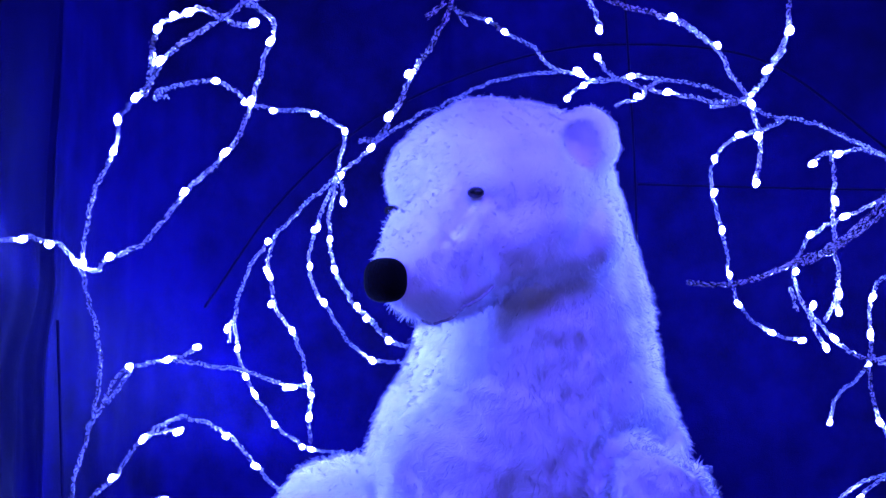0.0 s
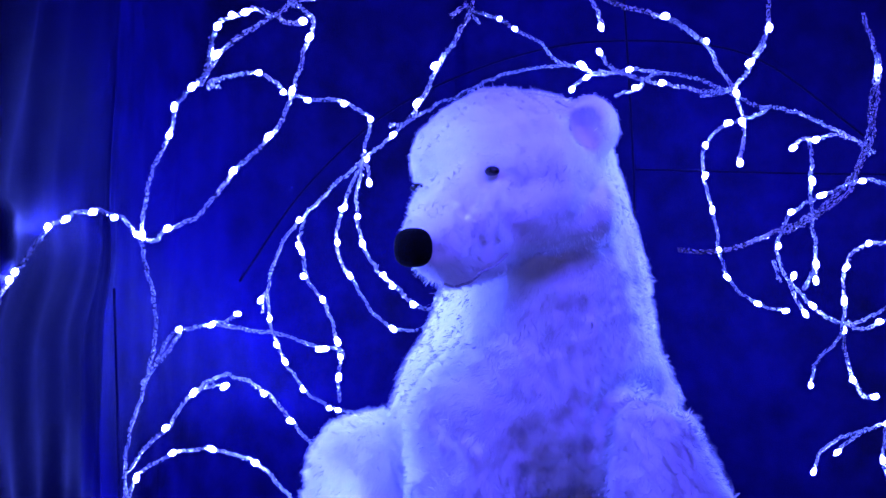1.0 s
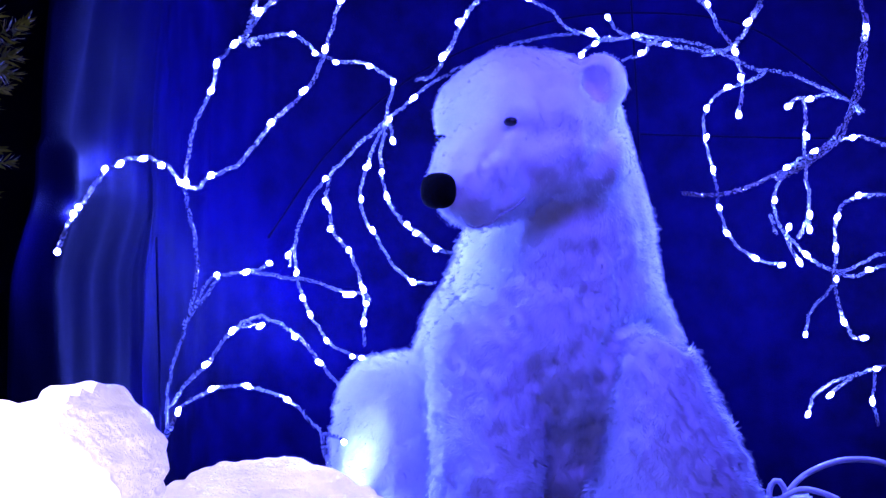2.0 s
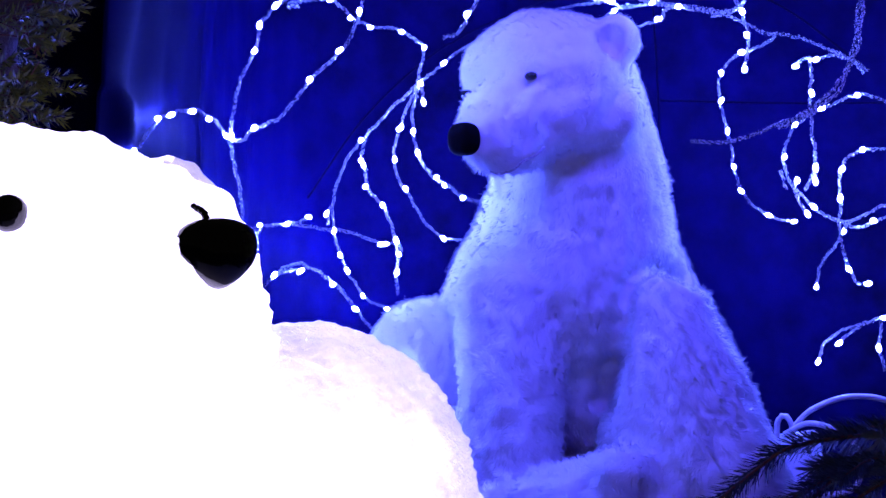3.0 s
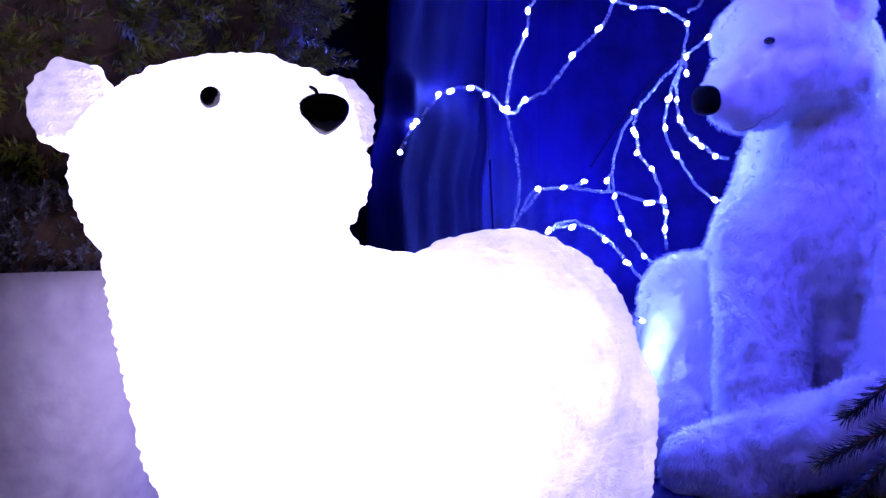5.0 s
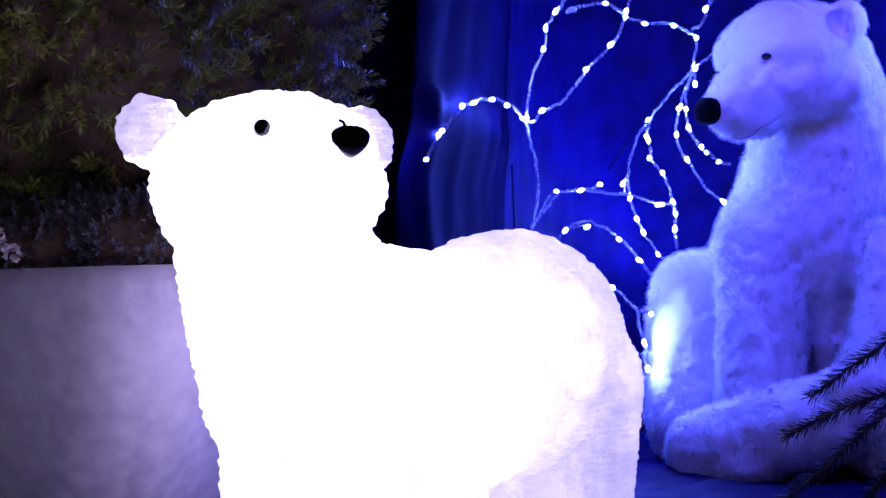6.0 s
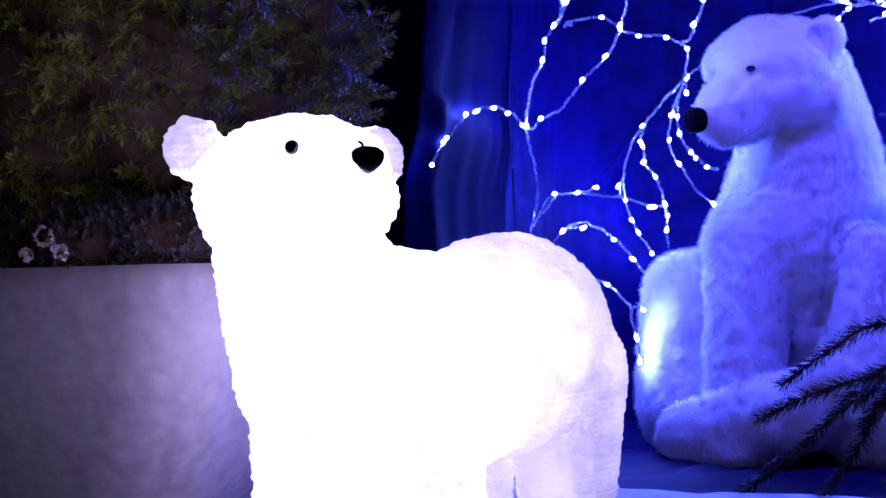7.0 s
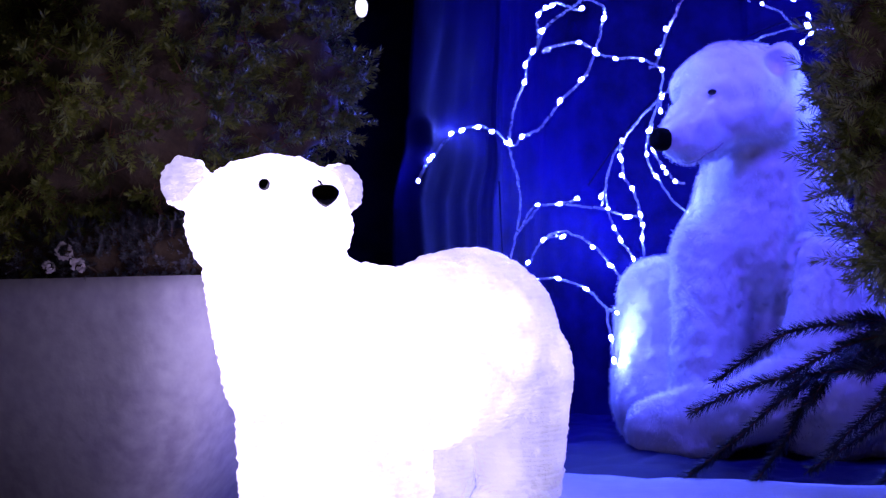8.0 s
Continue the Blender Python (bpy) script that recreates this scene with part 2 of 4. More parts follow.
def tent_wall():
    plan = spline([(x, y, 0) for x, y in WALL_PLAN], 0.012)
    t, _, _ = frames_along(plan)
    inward = np.column_stack([t[:, 1], -t[:, 0], np.zeros(len(t))])
    zs = np.linspace(0.0, 2.5, 110)
    verts, faces = [], []
    for i, p in enumerate(plan):
        side = max(0.0, min(1.0, (2.15 - p[1]) / 0.5)) if p[0] < 0 else 0.25
        for z in zs:
            k = i * 0.012
            fan = math.atan2(k - 0.35, z + 0.55 if z < 0.95 else 2.9 - z)
            fold = 0.010 * side * (math.sin(fan * 26 + 2.2 * noise.noise((k * 3, z * 0.8, 0))) + 0.35 * math.sin(fan * 67 + 4.0 * noise.noise((k * 4, z * 1.5, 4))))
            fold += 0.011 * noise.noise((k * 4.5, z * 1.2, 3.1)) + 0.006 * noise.noise((k * 16, z * 3.0, 7.7))
            lean = -0.10 * max(0.0, z - 1.1) ** 2 if p[0] > -0.5 else -0.03 * max(0.0, z - 1.0)
            lift = 0.043 * smoothstep(0.72, 0.90, z) + 0.03 * smoothstep(0.95, 1.35, z)
            q = p + inward[i] * (fold - lean + lift * side)
            verts.append((q[0], q[1], z))
    m = len(zs)
    for i in range(len(plan) - 1):
        for j in range(m - 1):
            faces.append((i * m + j, (i + 1) * m + j, (i + 1) * m + j + 1, i * m + j + 1))
    # the left part gets the fabric copy darkened for shade
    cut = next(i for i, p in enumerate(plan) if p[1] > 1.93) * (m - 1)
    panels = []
    for name, some, mat, label in (("wall_tent", faces[cut:], FABRIC, "blue-lit folded tent fabric wall behind the bear"), ("wall_tent_shaded", faces[:cut], FABRIC_SHADED, "left tent fabric folds by the branch lights, darkened for shade")):
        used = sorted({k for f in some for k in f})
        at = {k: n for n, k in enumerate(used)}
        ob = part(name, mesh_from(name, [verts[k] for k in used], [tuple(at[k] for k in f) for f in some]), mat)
        solid = ob.modifiers.new("thickness", "SOLIDIFY")
        solid.thickness, solid.offset = 0.003, 0
        tagged(ob, label, "tent wall", kind="structure")
        panels.append(ob)
    return panels[0]


WALL = tent_wall()


def gap_backdrop():
    """An added dark panel that fills the black gap beside the hedge."""
    plan = spline([(-3.2, 0.9, 0), (-2.2, 1.5, 0), (-1.4, 1.75, 0), (-0.80, 1.82, 0)], 0.04)
    zs = np.linspace(0, 2.6, 40)
    verts = [(p[0], p[1] + 0.03 * noise.noise((p[0] * 5, z * 1.2, 9.0)), z) for p in plan for z in zs]
    m = len(zs)
    faces = [(i * m + j, (i + 1) * m + j, (i + 1) * m + j + 1, i * m + j + 1) for i in range(len(plan) - 1) for j in range(m - 1)]
    ob = part("wall_backdrop", mesh_from("wall_backdrop", verts, faces), FABRIC)
    ob.modifiers.new("thickness", "SOLIDIFY").thickness = 0.003
    tagged(ob, "dark fabric panel added to fill the gap behind the hedge", "tent wall", kind="structure")


gap_backdrop()


def wall_line(points, radius=0.005):
    ob = tube("wall_line", points, radius, SEAM, WALL, "dark line for seams and folds", step=0.03, sides=6)
    ob.scale = (1, 1, 1)


# dark tube drawn where a soft fold only darkens the fabric
wall_line([(-0.50, 2.40, 0.825), (-0.365, 2.50, 1.036), (-0.187, 2.56, 1.209), (0.015, 2.57, 1.312), (0.213, 2.58, 1.371), (0.384, 2.58, 1.386), (0.604, 2.58, 1.37), (0.749, 2.57, 1.313), (0.95, 2.55, 1.148)], 0.003)
# dark tube standing in for the dark crease at the left
wall_line([(-0.66, 1.95, 0.05), (-0.655, 1.93, 0.5), (-0.655, 1.91, 0.82)], 0.003)
wall_line([(0.42, 2.63, 0.1), (0.42, 2.625, 0.7), (0.415, 2.60, 1.1), (0.385, 2.53, 1.6)], 0.003)
wall_line([(0.42, 2.60, 1.08), (0.8, 2.60, 1.065), (1.15, 2.50, 1.05)], 0.003)


def platform():
    bm = bmesh.new()
    bmesh.ops.create_cube(bm, size=1, matrix=Matrix.Translation((0.25, -0.15, 0.0475)) @ Matrix.Diagonal((1.4, 1.85, 0.095, 1)))
    bmesh.ops.subdivide_edges(bm, edges=bm.edges[:], cuts=30, use_grid_fill=True)
    for v in bm.verts:
        if v.co.z > 0.09:
            v.co.z += 0.012 * noise.noise(v.co * 5) + 0.005 * noise.noise(v.co * 17)
    ob = part("platform", bm, CLOTH)
    tagged(ob, "low platform covered with white snow cloth", "platform", kind="structure")


platform()


# sheet added over the floor, its blue standing in for blue light there
def floor_cloth():
    bm = bmesh.new()
    bmesh.ops.create_grid(bm, x_segments=90, y_segments=80, size=1, matrix=Matrix.Translation((0.45, 1.68, 0.03)) @ Matrix.Diagonal((1.12, 0.88, 1, 1)))
    for v in bm.verts:
        v.co.z += 0.03 * noise.noise(v.co * 4) + 0.022 * abs(noise.noise(v.co * 9 + Vector((3, 1, 0))))
    ob = part("floor_cloth", bm, FABRIC)
    ob.modifiers.new("thickness", "SOLIDIFY").thickness = 0.004
    tagged(ob, "crumpled sheet added on the tent floor, coloured for its blue light", "cloth", kind="structure")


floor_cloth()


# ---- the seated plush bear: one plain mesh with its fur ----
def add_tufts(skin, slot_mat, count, length, width, rng, keep=None):
    v, n, t = skin_arrays(skin)
    pos, nor = scatter(v, n, t, count, rng)
    if keep is not None:
        ok = keep(pos)
        pos, nor = pos[ok], nor[ok]
    k = len(pos)
    comb = np.tile(np.array([0.0, 0.0, -1.0]), (k, 1)) + 0.9 * np.column_stack([noise_field(pos, 6.0, s) for s in (0, 11, 23)])
    comb += 0.75 * np.column_stack([noise_field(pos, 55.0, s) for s in (3, 17, 31)])
    comb -= nor * (comb * nor).sum(1)[:, None]
    length = np.where(pos[:, 2] > 0.86, 0.62, 1.0) * length if count > 1000 else length * np.ones(k)
    curl = np.column_stack([noise_field(pos, 95.0, s) for s in (5, 13, 29)])
    d = unit(nor * 0.55 + unit(comb) * 0.75 + curl * 0.55 + rng.normal(0, 0.22, (k, 3)))
    side = unit(np.cross(d, nor) + rng.normal(0, 0.3, (k, 3)))
    side *= np.sign((np.cross(side, d) * nor).sum(1) + 1e-9)[:, None]
    ln = (length * (0.55 + 0.9 * rng.random(k)))[:, None]
    w = width * (0.6 + 0.8 * rng.random(k))[:, None]
    base = pos - nor * 0.002
    mid = base + d * ln * 0.55
    tip = base + unit(d - nor * 0.25) * ln
    verts = np.stack([base - side * w, base + side * w, mid + side * w * 0.7, mid - side * w * 0.7, tip], 1).reshape(-1, 3)
    return verts, np.repeat(unit(nor + curl * 0.34 + unit(comb) * 0.15 + rng.normal(0, 0.24, (k, 3))), 5, axis=0), k


def noise_field(p, scale, seed):
    q = p * scale
    return (np.sin(q[:, 0] * 1.7 + q[:, 1] * 2.3 + seed) + np.sin(q[:, 1] * 3.1 - q[:, 2] * 1.9 + seed * 1.7) + np.sin(q[:, 2] * 2.7 + q[:, 0] * 3.3 + seed * 0.6)) / 3


def furry(name, skin, mats, count, length, width, extra, keep=None, seed=5, slot=None):
    """One mesh out of a skin, its fur and harder pieces (nose, eyes) with other materials."""
    rng = np.random.default_rng(seed)
    tv, tn, k = add_tufts(skin, mats[0], count, length, width, rng, keep)
    v, n, t = skin_arrays(skin)
    verts, faces, normals, index = [v], [t], [n], [slot(v[t].mean(1)) if slot else np.zeros(len(t), int)]
    start = len(v)
    b = start + 5 * np.arange(k)[:, None]
    verts.append(tv)
    normals.append(tn)
    quad_a, quad_b, tip = b + np.array([0, 1, 2]), b + np.array([0, 2, 3]), b + np.array([3, 2, 4])
    faces.append(np.vstack([quad_a, quad_b, tip]))
    index.append(np.zeros(3 * k, int))
    start += len(tv)
    for bm, slot in extra:
        me = bpy.data.meshes.new("piece")
        bm.to_mesh(me)
        bm.free()
        pv, pn, pt = skin_arrays(me)
        verts.append(pv)
        normals.append(pn)
        faces.append(pt + start)
        index.append(np.full(len(pt), slot))
        start += len(pv)
        bpy.data.meshes.remove(me)
    verts, faces, normals, index = np.vstack(verts), np.vstack(faces), np.vstack(normals), np.concatenate(index)
    me = bpy.data.meshes.new(name)
    me.from_pydata(verts.tolist(), [], faces.tolist())
    for m in mats:
        me.materials.append(m)
    me.polygons.foreach_set("material_index", index)
    me.polygons.foreach_set("use_smooth", [True] * len(me.polygons))
    me.update()
    me.normals_split_custom_set_from_vertices(normals.tolist())
    return new(name, me)


def plush_bear():
    bm = bmesh.new()
    yaw = Matrix.Rotation(math.atan2(-0.78, -0.63), 4, "Z")
    # skull, cheeks, brow, muzzle
    ball(bm, (0.100, 1.758, 1.030), (0.178, 0.176, 0.140), yaw)
    ball(bm, (0.044, 1.732, 1.045), (0.112, 0.128, 0.100), yaw)
    limb(bm, (0.030, 1.632, 1.048), 0.030, (0.105, 1.625, 1.044), 0.032, 5)
    ball(bm, (0.125, 1.72, 0.965), (0.135, 0.125, 0.09), yaw)
    limb(bm, (0.065, 1.685, 0.985), 0.100, (-0.018, 1.572, 0.893), 0.060)
    limb(bm, (0.020, 1.690, 0.965), 0.084, (-0.032, 1.592, 0.902), 0.060)
    limb(bm, (0.085, 1.69, 0.925), 0.078, (-0.006, 1.582, 0.868), 0.048)
    limb(bm, (0.085, 1.655, 0.912), 0.050, (0.230, 1.722, 0.950), 0.070)
    ball(bm, (0.125, 1.668, 0.945), (0.085, 0.070, 0.060), yaw)
    # ears
    ear = Matrix.Rotation(radians(-25), 4, "Z")
    ball(bm, (0.238, 1.700, 1.092), (0.052, 0.044, 0.058), ear)
    ball(bm, (0.143, 1.888, 1.11), (0.046, 0.026, 0.055), ear)
    # neck and trunk
    limb(bm, (0.180, 1.83, 0.98), 0.137, (0.165, 1.93, 0.69), 0.220)
    ball(bm, (0.15, 1.97, 0.50), (0.285, 0.21, 0.34))
    ball(bm, (0.14, 1.83, 0.60), (0.20, 0.14, 0.20))
    ball(bm, (0.16, 2.10, 0.26), (0.34, 0.24, 0.26))
    # fore leg, thigh, hip, feet
    limb(bm, (0.025, 1.80, 0.57), 0.126, (0.010, 1.69, 0.10), 0.100)
    ball(bm, (0.0, 1.66, 0.07), (0.10, 0.13, 0.075))
    limb(bm, (0.336, 1.730, 0.53), 0.100, (0.372, 1.70, 0.20), 0.196)
    ball(bm, (0.385, 1.76, 0.14), (0.220, 0.20, 0.15))
    limb(bm, (-0.172, 1.97, 0.445), 0.130, (-0.16, 1.90, 0.14), 0.150)
    limb(bm, (-0.12, 1.66, 0.09), 0.09, (0.20, 1.58, 0.18), 0.100)
    ball(bm, (0.225, 1.55, 0.235), (0.075, 0.07, 0.065))
    ball(bm, (0.305, 1.545, 0.185), (0.050, 0.05, 0.060))
    skin = fuse(bm, 0.0085, 12)
    v, n, t = skin_arrays(skin)
    # creases of the stuffing, and the hollow of the ear
    hollow = np.array([0.226, 1.658, 1.090])
    crease = np.array([0.009 * noise.noise(Vector((p[0] * 11, p[1] * 11, p[2] * 6))) + 0.006 * noise.noise(Vector(p) * 24) + (0.0032 if p[2] < 0.86 else 0.0015) * noise.noise(Vector(p) * 58) for p in v])
    v = v + n * crease[:, None]
    far = np.linalg.norm((v - hollow) / np.array([0.030, 0.060, 0.038]), axis=1)
    v[:, 1] += 0.055 * np.clip(1.3 - far * 1.3, 0, 1) ** 0.6
    for c in ((0.066, 1.578, 1.006), (-0.058, 1.652, 1.006)):
        far = np.linalg.norm((v - np.array(c)) / np.array([0.040, 0.05, 0.026]), axis=1)
        v -= n * (0.012 * np.clip(1 - far, 0, 1))[:, None]
    # seams of the plush, as lines in the plane of the front: where the arm is sewn on, and from the eyes down the muzzle
    for line, deep, wide, back in (([(0.200, 0, 0.36), (0.232, 0, 0.50), (0.250, 0, 0.59), (0.285, 0, 0.635), (0.340, 0, 0.640), (0.395, 0, 0.610)], 0.026, 0.017, 1.92),
                                   ([(0.060, 0, 0.998), (0.046, 0, 0.972), (0.022, 0, 0.940)], 0.008, 0.008, 1.70), ([(0.212, 0, 0.85), (0.218, 0, 0.80), (0.226, 0, 0.76)], 0.005, 0.012, 1.85)):
        path = spline(line, 0.008)[:, [0, 2]]
        near = np.min(np.linalg.norm(v[:, None, [0, 2]] - path[None], axis=2), axis=1)
        v -= n * (deep * np.exp(-(near / wide) ** 2) * (v[:, 1] < back))[:, None]
    skin.vertices.foreach_set("co", v.ravel())
    skin.update()
    v, n, t = skin_arrays(skin)
    tree = BVHTree.FromPolygons([tuple(p) for p in v], [tuple(f) for f in t])
    nose_at = np.array([-0.063, 1.520, 0.886])
    nose = bmesh.new()
    squarish(nose, tuple(nose_at), (0.024, 0.033, 0.032), yaw)
    eyes = bmesh.new()
    eye_at = []
    for p in ((0.066, 1.575, 1.010), (-0.078, 1.67, 1.006)):
        q = tree.find_nearest(p)
        eye_at.append(np.array(q[0]))
        ball(eyes, q[0] + q[1] * 0.004, (0.011, 0.014, 0.0085), yaw, 16)
    line = []
    for p in spline([(-0.015, 1.56, 0.826), (0.018, 1.575, 0.838), (0.047, 1.59, 0.862), (0.070, 1.61, 0.884)], 0.006):
        q = tree.find_nearest(tuple(p))
        line.append(q[0] + q[1] * 0.004)
    mv, mf = tube_data(np.array(line), 0.0024, 6)
    mouth = bmesh.new()
    mm = mesh_from("mouth", mv, mf)
    mouth.from_mesh(mm)
    bpy.data.meshes.remove(mm)
    line = np.array(line)

    def keep(p):
        near = np.linalg.norm(p - nose_at, axis=1) < 0.037
        near |= np.linalg.norm((p - hollow) / np.array([0.024, 0.07, 0.031]), axis=1) < 1
        for e in eye_at:
            near |= np.linalg.norm(p - e, axis=1) < 0.014
        for e in line:
            near |= np.linalg.norm(p - e, axis=1) < 0.004
        return ~near & (p[:, 1] < 2.08)

    ob = furry("plush_bear", skin, [FUR, NOSE, EYE_BLACK, STITCH], 380000, 0.016, 0.0006, [(nose, 1), (eyes, 2), (mouth, 3)], keep)
    tagged(ob, "large seated white plush polar bear with black nose", "plush bear")


plush_bear()


# ---- the standing acrylic bear that glows ----
def acrylic_bear():
    bm = bmesh.new()
    limb(bm, (-0.240, -0.22, 0.42), 0.156, (-0.20, 0.02, 0.392), 0.158)
    limb(bm, (-0.20, 0.02, 0.392), 0.158, (-0.184, 0.285, 0.410), 0.181)
    limb(bm, (-0.262, -0.255, 0.46), 0.128, (-0.252, -0.355, 0.595), 0.100)
    ball(bm, (-0.234, -0.384, 0.621), (0.120, 0.118, 0.100), Matrix.Rotation(radians(32), 4, "Z"))
    limb(bm, (-0.190, -0.420, 0.630), 0.084, (-0.117, -0.472, 0.640), 0.042)
    limb(bm, (-0.195, -0.412, 0.594), 0.078, (-0.117, -0.464, 0.609), 0.046)
    ball(bm, (-0.197, -0.454, 0.646), (0.044, 0.044, 0.044))
    for c in ((-0.346, -0.422, 0.683), (-0.161, -0.300, 0.671)):
        ball(bm, c, (0.038, 0.024, 0.040), Matrix.Rotation(radians(35), 4, "Z"))
    for x, y in ((-0.285, -0.235), (-0.125, -0.245)):
        limb(bm, (x, y, 0.34), 0.085, (x, y - 0.01, 0.15), 0.075)
        ball(bm, (x, y - 0.03, 0.125), (0.075, 0.095, 0.035))
    for x, y in ((-0.280, 0.36), (-0.094, 0.325)):
        limb(bm, (x, y, 0.36), 0.106, (x, y - 0.01, 0.15), 0.082)
        ball(bm, (x, y - 0.05, 0.125), (0.078, 0.10, 0.035))
    ball(bm, (-0.17, 0.50, 0.45), (0.03, 0.03, 0.03))
    skin = fuse(bm, 0.0048, 10)
    v, n, t = skin_arrays(skin)
    # rows of beads, soft swellings, and the grooves where the shells of neck, belly and rump meet
    ribs = []
    for p in v:
        q = Vector(p)
        h = 0.0038 * noise.noise(q * 88) + 0.0025 * noise.noise(q * 45) + 0.0045 * noise.noise(q * 15)
        h += 0.0011 * math.sin(p[2] * 560 + 5 * noise.noise(q * 14))
        for y0, tilt, deep in ((0.135, 0.16, 0.013), (-0.02, -0.12, 0.006), (-0.185, 0.30, 0.008)):
            off = (p[1] - y0 - tilt * (p[2] - 0.4) + 0.014 * noise.noise(q * 16)) / 0.018
            h -= deep * math.exp(-off * off) * (1.0 if 0.24 < p[2] < 0.62 else 0.0)
        ribs.append(h)
    ribs = np.array(ribs)
    skin.vertices.foreach_set("co", (v + n * ribs[:, None]).ravel())
    skin.update()
    nose = bmesh.new()
    turn = Matrix.Rotation(radians(40), 4, "Z")
    ball(nose, (0, 0, 0), (1, 1, 1), None, 24)
    for w in nose.verts:
        wide = 0.0182 * (1 + 0.38 * w.co.z - 0.10 * w.co.z ** 2)
        w.co = Vector((-0.089, -0.498, 0.651)) + turn @ Vector((w.co.x * wide, w.co.y * 0.013, (abs(w.co.z) ** 0.9) * math.copysign(0.0155, w.co.z)))
    stalk = spline([(-0.092, -0.501, 0.660), (-0.094, -0.500, 0.668), (-0.099, -0.498, 0.671)], 0.002)
    for q in stalk:
        ball(nose, tuple(q), (0.0018, 0.0018, 0.0018), None, 8)
    eyes = bmesh.new()
    tree = BVHTree.FromPolygons([tuple(p) for p in v], [tuple(f) for f in t])
    for p in ((-0.191, -0.474, 0.672), (-0.122, -0.388, 0.664)):
        out = (Vector((0.40, -1.70, 0.54)) - Vector(p)).normalized()
        q = tree.ray_cast(Vector(p) + out * 0.4, -out)
        ball(eyes, q[0] + out * 0.001, (0.0085, 0.0085, 0.0085), None, 14)

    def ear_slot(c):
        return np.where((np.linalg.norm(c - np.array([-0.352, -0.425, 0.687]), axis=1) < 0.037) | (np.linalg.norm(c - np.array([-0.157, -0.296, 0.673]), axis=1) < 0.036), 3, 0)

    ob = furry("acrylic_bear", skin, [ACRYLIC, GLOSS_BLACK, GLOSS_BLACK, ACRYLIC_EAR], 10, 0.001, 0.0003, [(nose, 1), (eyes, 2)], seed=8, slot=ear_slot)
    tagged(ob, "glowing white ribbed acrylic polar bear figure standing on the platform", "light figure")


acrylic_bear()


# ---- branch lights ----
def led_mesh():
    bm = bmesh.new()
    ball(bm, (0, 0, 0), (0.0047, 0.0047, 0.0072), None, 10)
    me = bpy.data.meshes.new("led")
    bm.to_mesh(me)
    bm.free()
    me.materials.append(LED)
    me.polygons.foreach_set("use_smooth", [True] * len(me.polygons))
    return me


LED_MESH = led_mesh()
TWIST = np.random.default_rng(21)


def branch_lights(points, lamps):
    """A twisted clear-wire branch with blue micro-lamps at the given shares of its length."""
    top = root("light_branch", points[0], "clear twisted wire branch with lit blue micro-lamps", "branch lights", "blue branch lights")
    c = spline(points, 0.0055)
    n = len(c)
    for k in range(3):
        c[:, k] += 0.0022 * np.convolve(TWIST.normal(0, 1, n + 8), np.ones(9) / 3, "valid")[:n] * 0.8
    t, a, b = frames_along(c)
    s = np.arange(n) * 0.0055
    phase = TWIST.random() * 6
    verts, faces = [], []
    for w in range(3):
        ang = s * 190 + phase + w * 2.094 + 0.6 * np.sin(s * 55 + w)
        off = 0.0030 * (1 + 0.35 * np.sin(s * 70 + w * 2))
        wire = c + (a * np.cos(ang)[:, None] + b * np.sin(ang)[:, None]) * off[:, None] if np.ndim(off) else c
        r = 0.00125 * (1 + 0.45 * np.sin(s * 410 + w * 1.3))
        v, f = tube_data(wire, r, 5, len(verts))
        verts += v
        faces += f
    part("cable", mesh_from("cable", verts, faces), CLEAR, top)
    u = np.linspace(0, 1, len(points))
    keys = np.array(points)
    for share in lamps:
        p = np.array([np.interp(share, u, keys[:, k]) for k in range(3)])
        i = int(np.argmin(((c - p) ** 2).sum(1)))
        ob = new("led", LED_MESH)
        q = Vector(t[i] + TWIST.normal(0, 0.25, 3)).to_track_quat("Z", "Y")
        ob.matrix_world = Matrix.LocRotScale(Vector(c[i] + TWIST.normal(0, 0.002, 3) - np.array((0, 0.005, 0))), q, Vector((1, 1, 0.85 + 0.4 * TWIST.random())))
        ob.parent = top
        ob.matrix_parent_inverse = top.matrix_world.inverted()


branch_lights([(-0.643, 1.900, 0.353), (-0.635, 1.890, 0.444), (-0.626, 1.870, 0.507), (-0.608, 1.850, 0.569), (-0.575, 1.820, 0.639), (-0.548, 1.780, 0.730), (-0.539, 1.740, 0.815), (-0.549, 1.700, 0.888), (-0.556, 1.690, 0.917)],
              [0.065])
branch_lights([(-0.548, 1.690, 0.911), (-0.545, 1.690, 0.948), (-0.533, 1.690, 1.001), (-0.520, 1.690, 1.045), (-0.502, 1.690, 1.087), (-0.480, 1.650, 1.124), (-0.428, 1.560, 1.153), (-0.385, 1.480, 1.172), (-0.354, 1.430, 1.192), (-0.319, 1.420, 1.217), (-0.276, 1.420, 1.243), (-0.245, 1.420, 1.265), (-0.206, 1.420, 1.272), (-0.176, 1.420, 1.283)],
              [0.01, 0.318, 0.396, 0.469, 0.602])
branch_lights([(-0.406, 1.520, 1.158), (-0.377, 1.440, 1.182), (-0.358, 1.370, 1.202), (-0.344, 1.340, 1.217), (-0.325, 1.330, 1.229), (-0.299, 1.310, 1.230), (-0.280, 1.300, 1.235), (-0.262, 1.290, 1.229), (-0.235, 1.280, 1.214), (-0.207, 1.270, 1.205)],
              [0.356, 0.481, 0.596, 1.0])
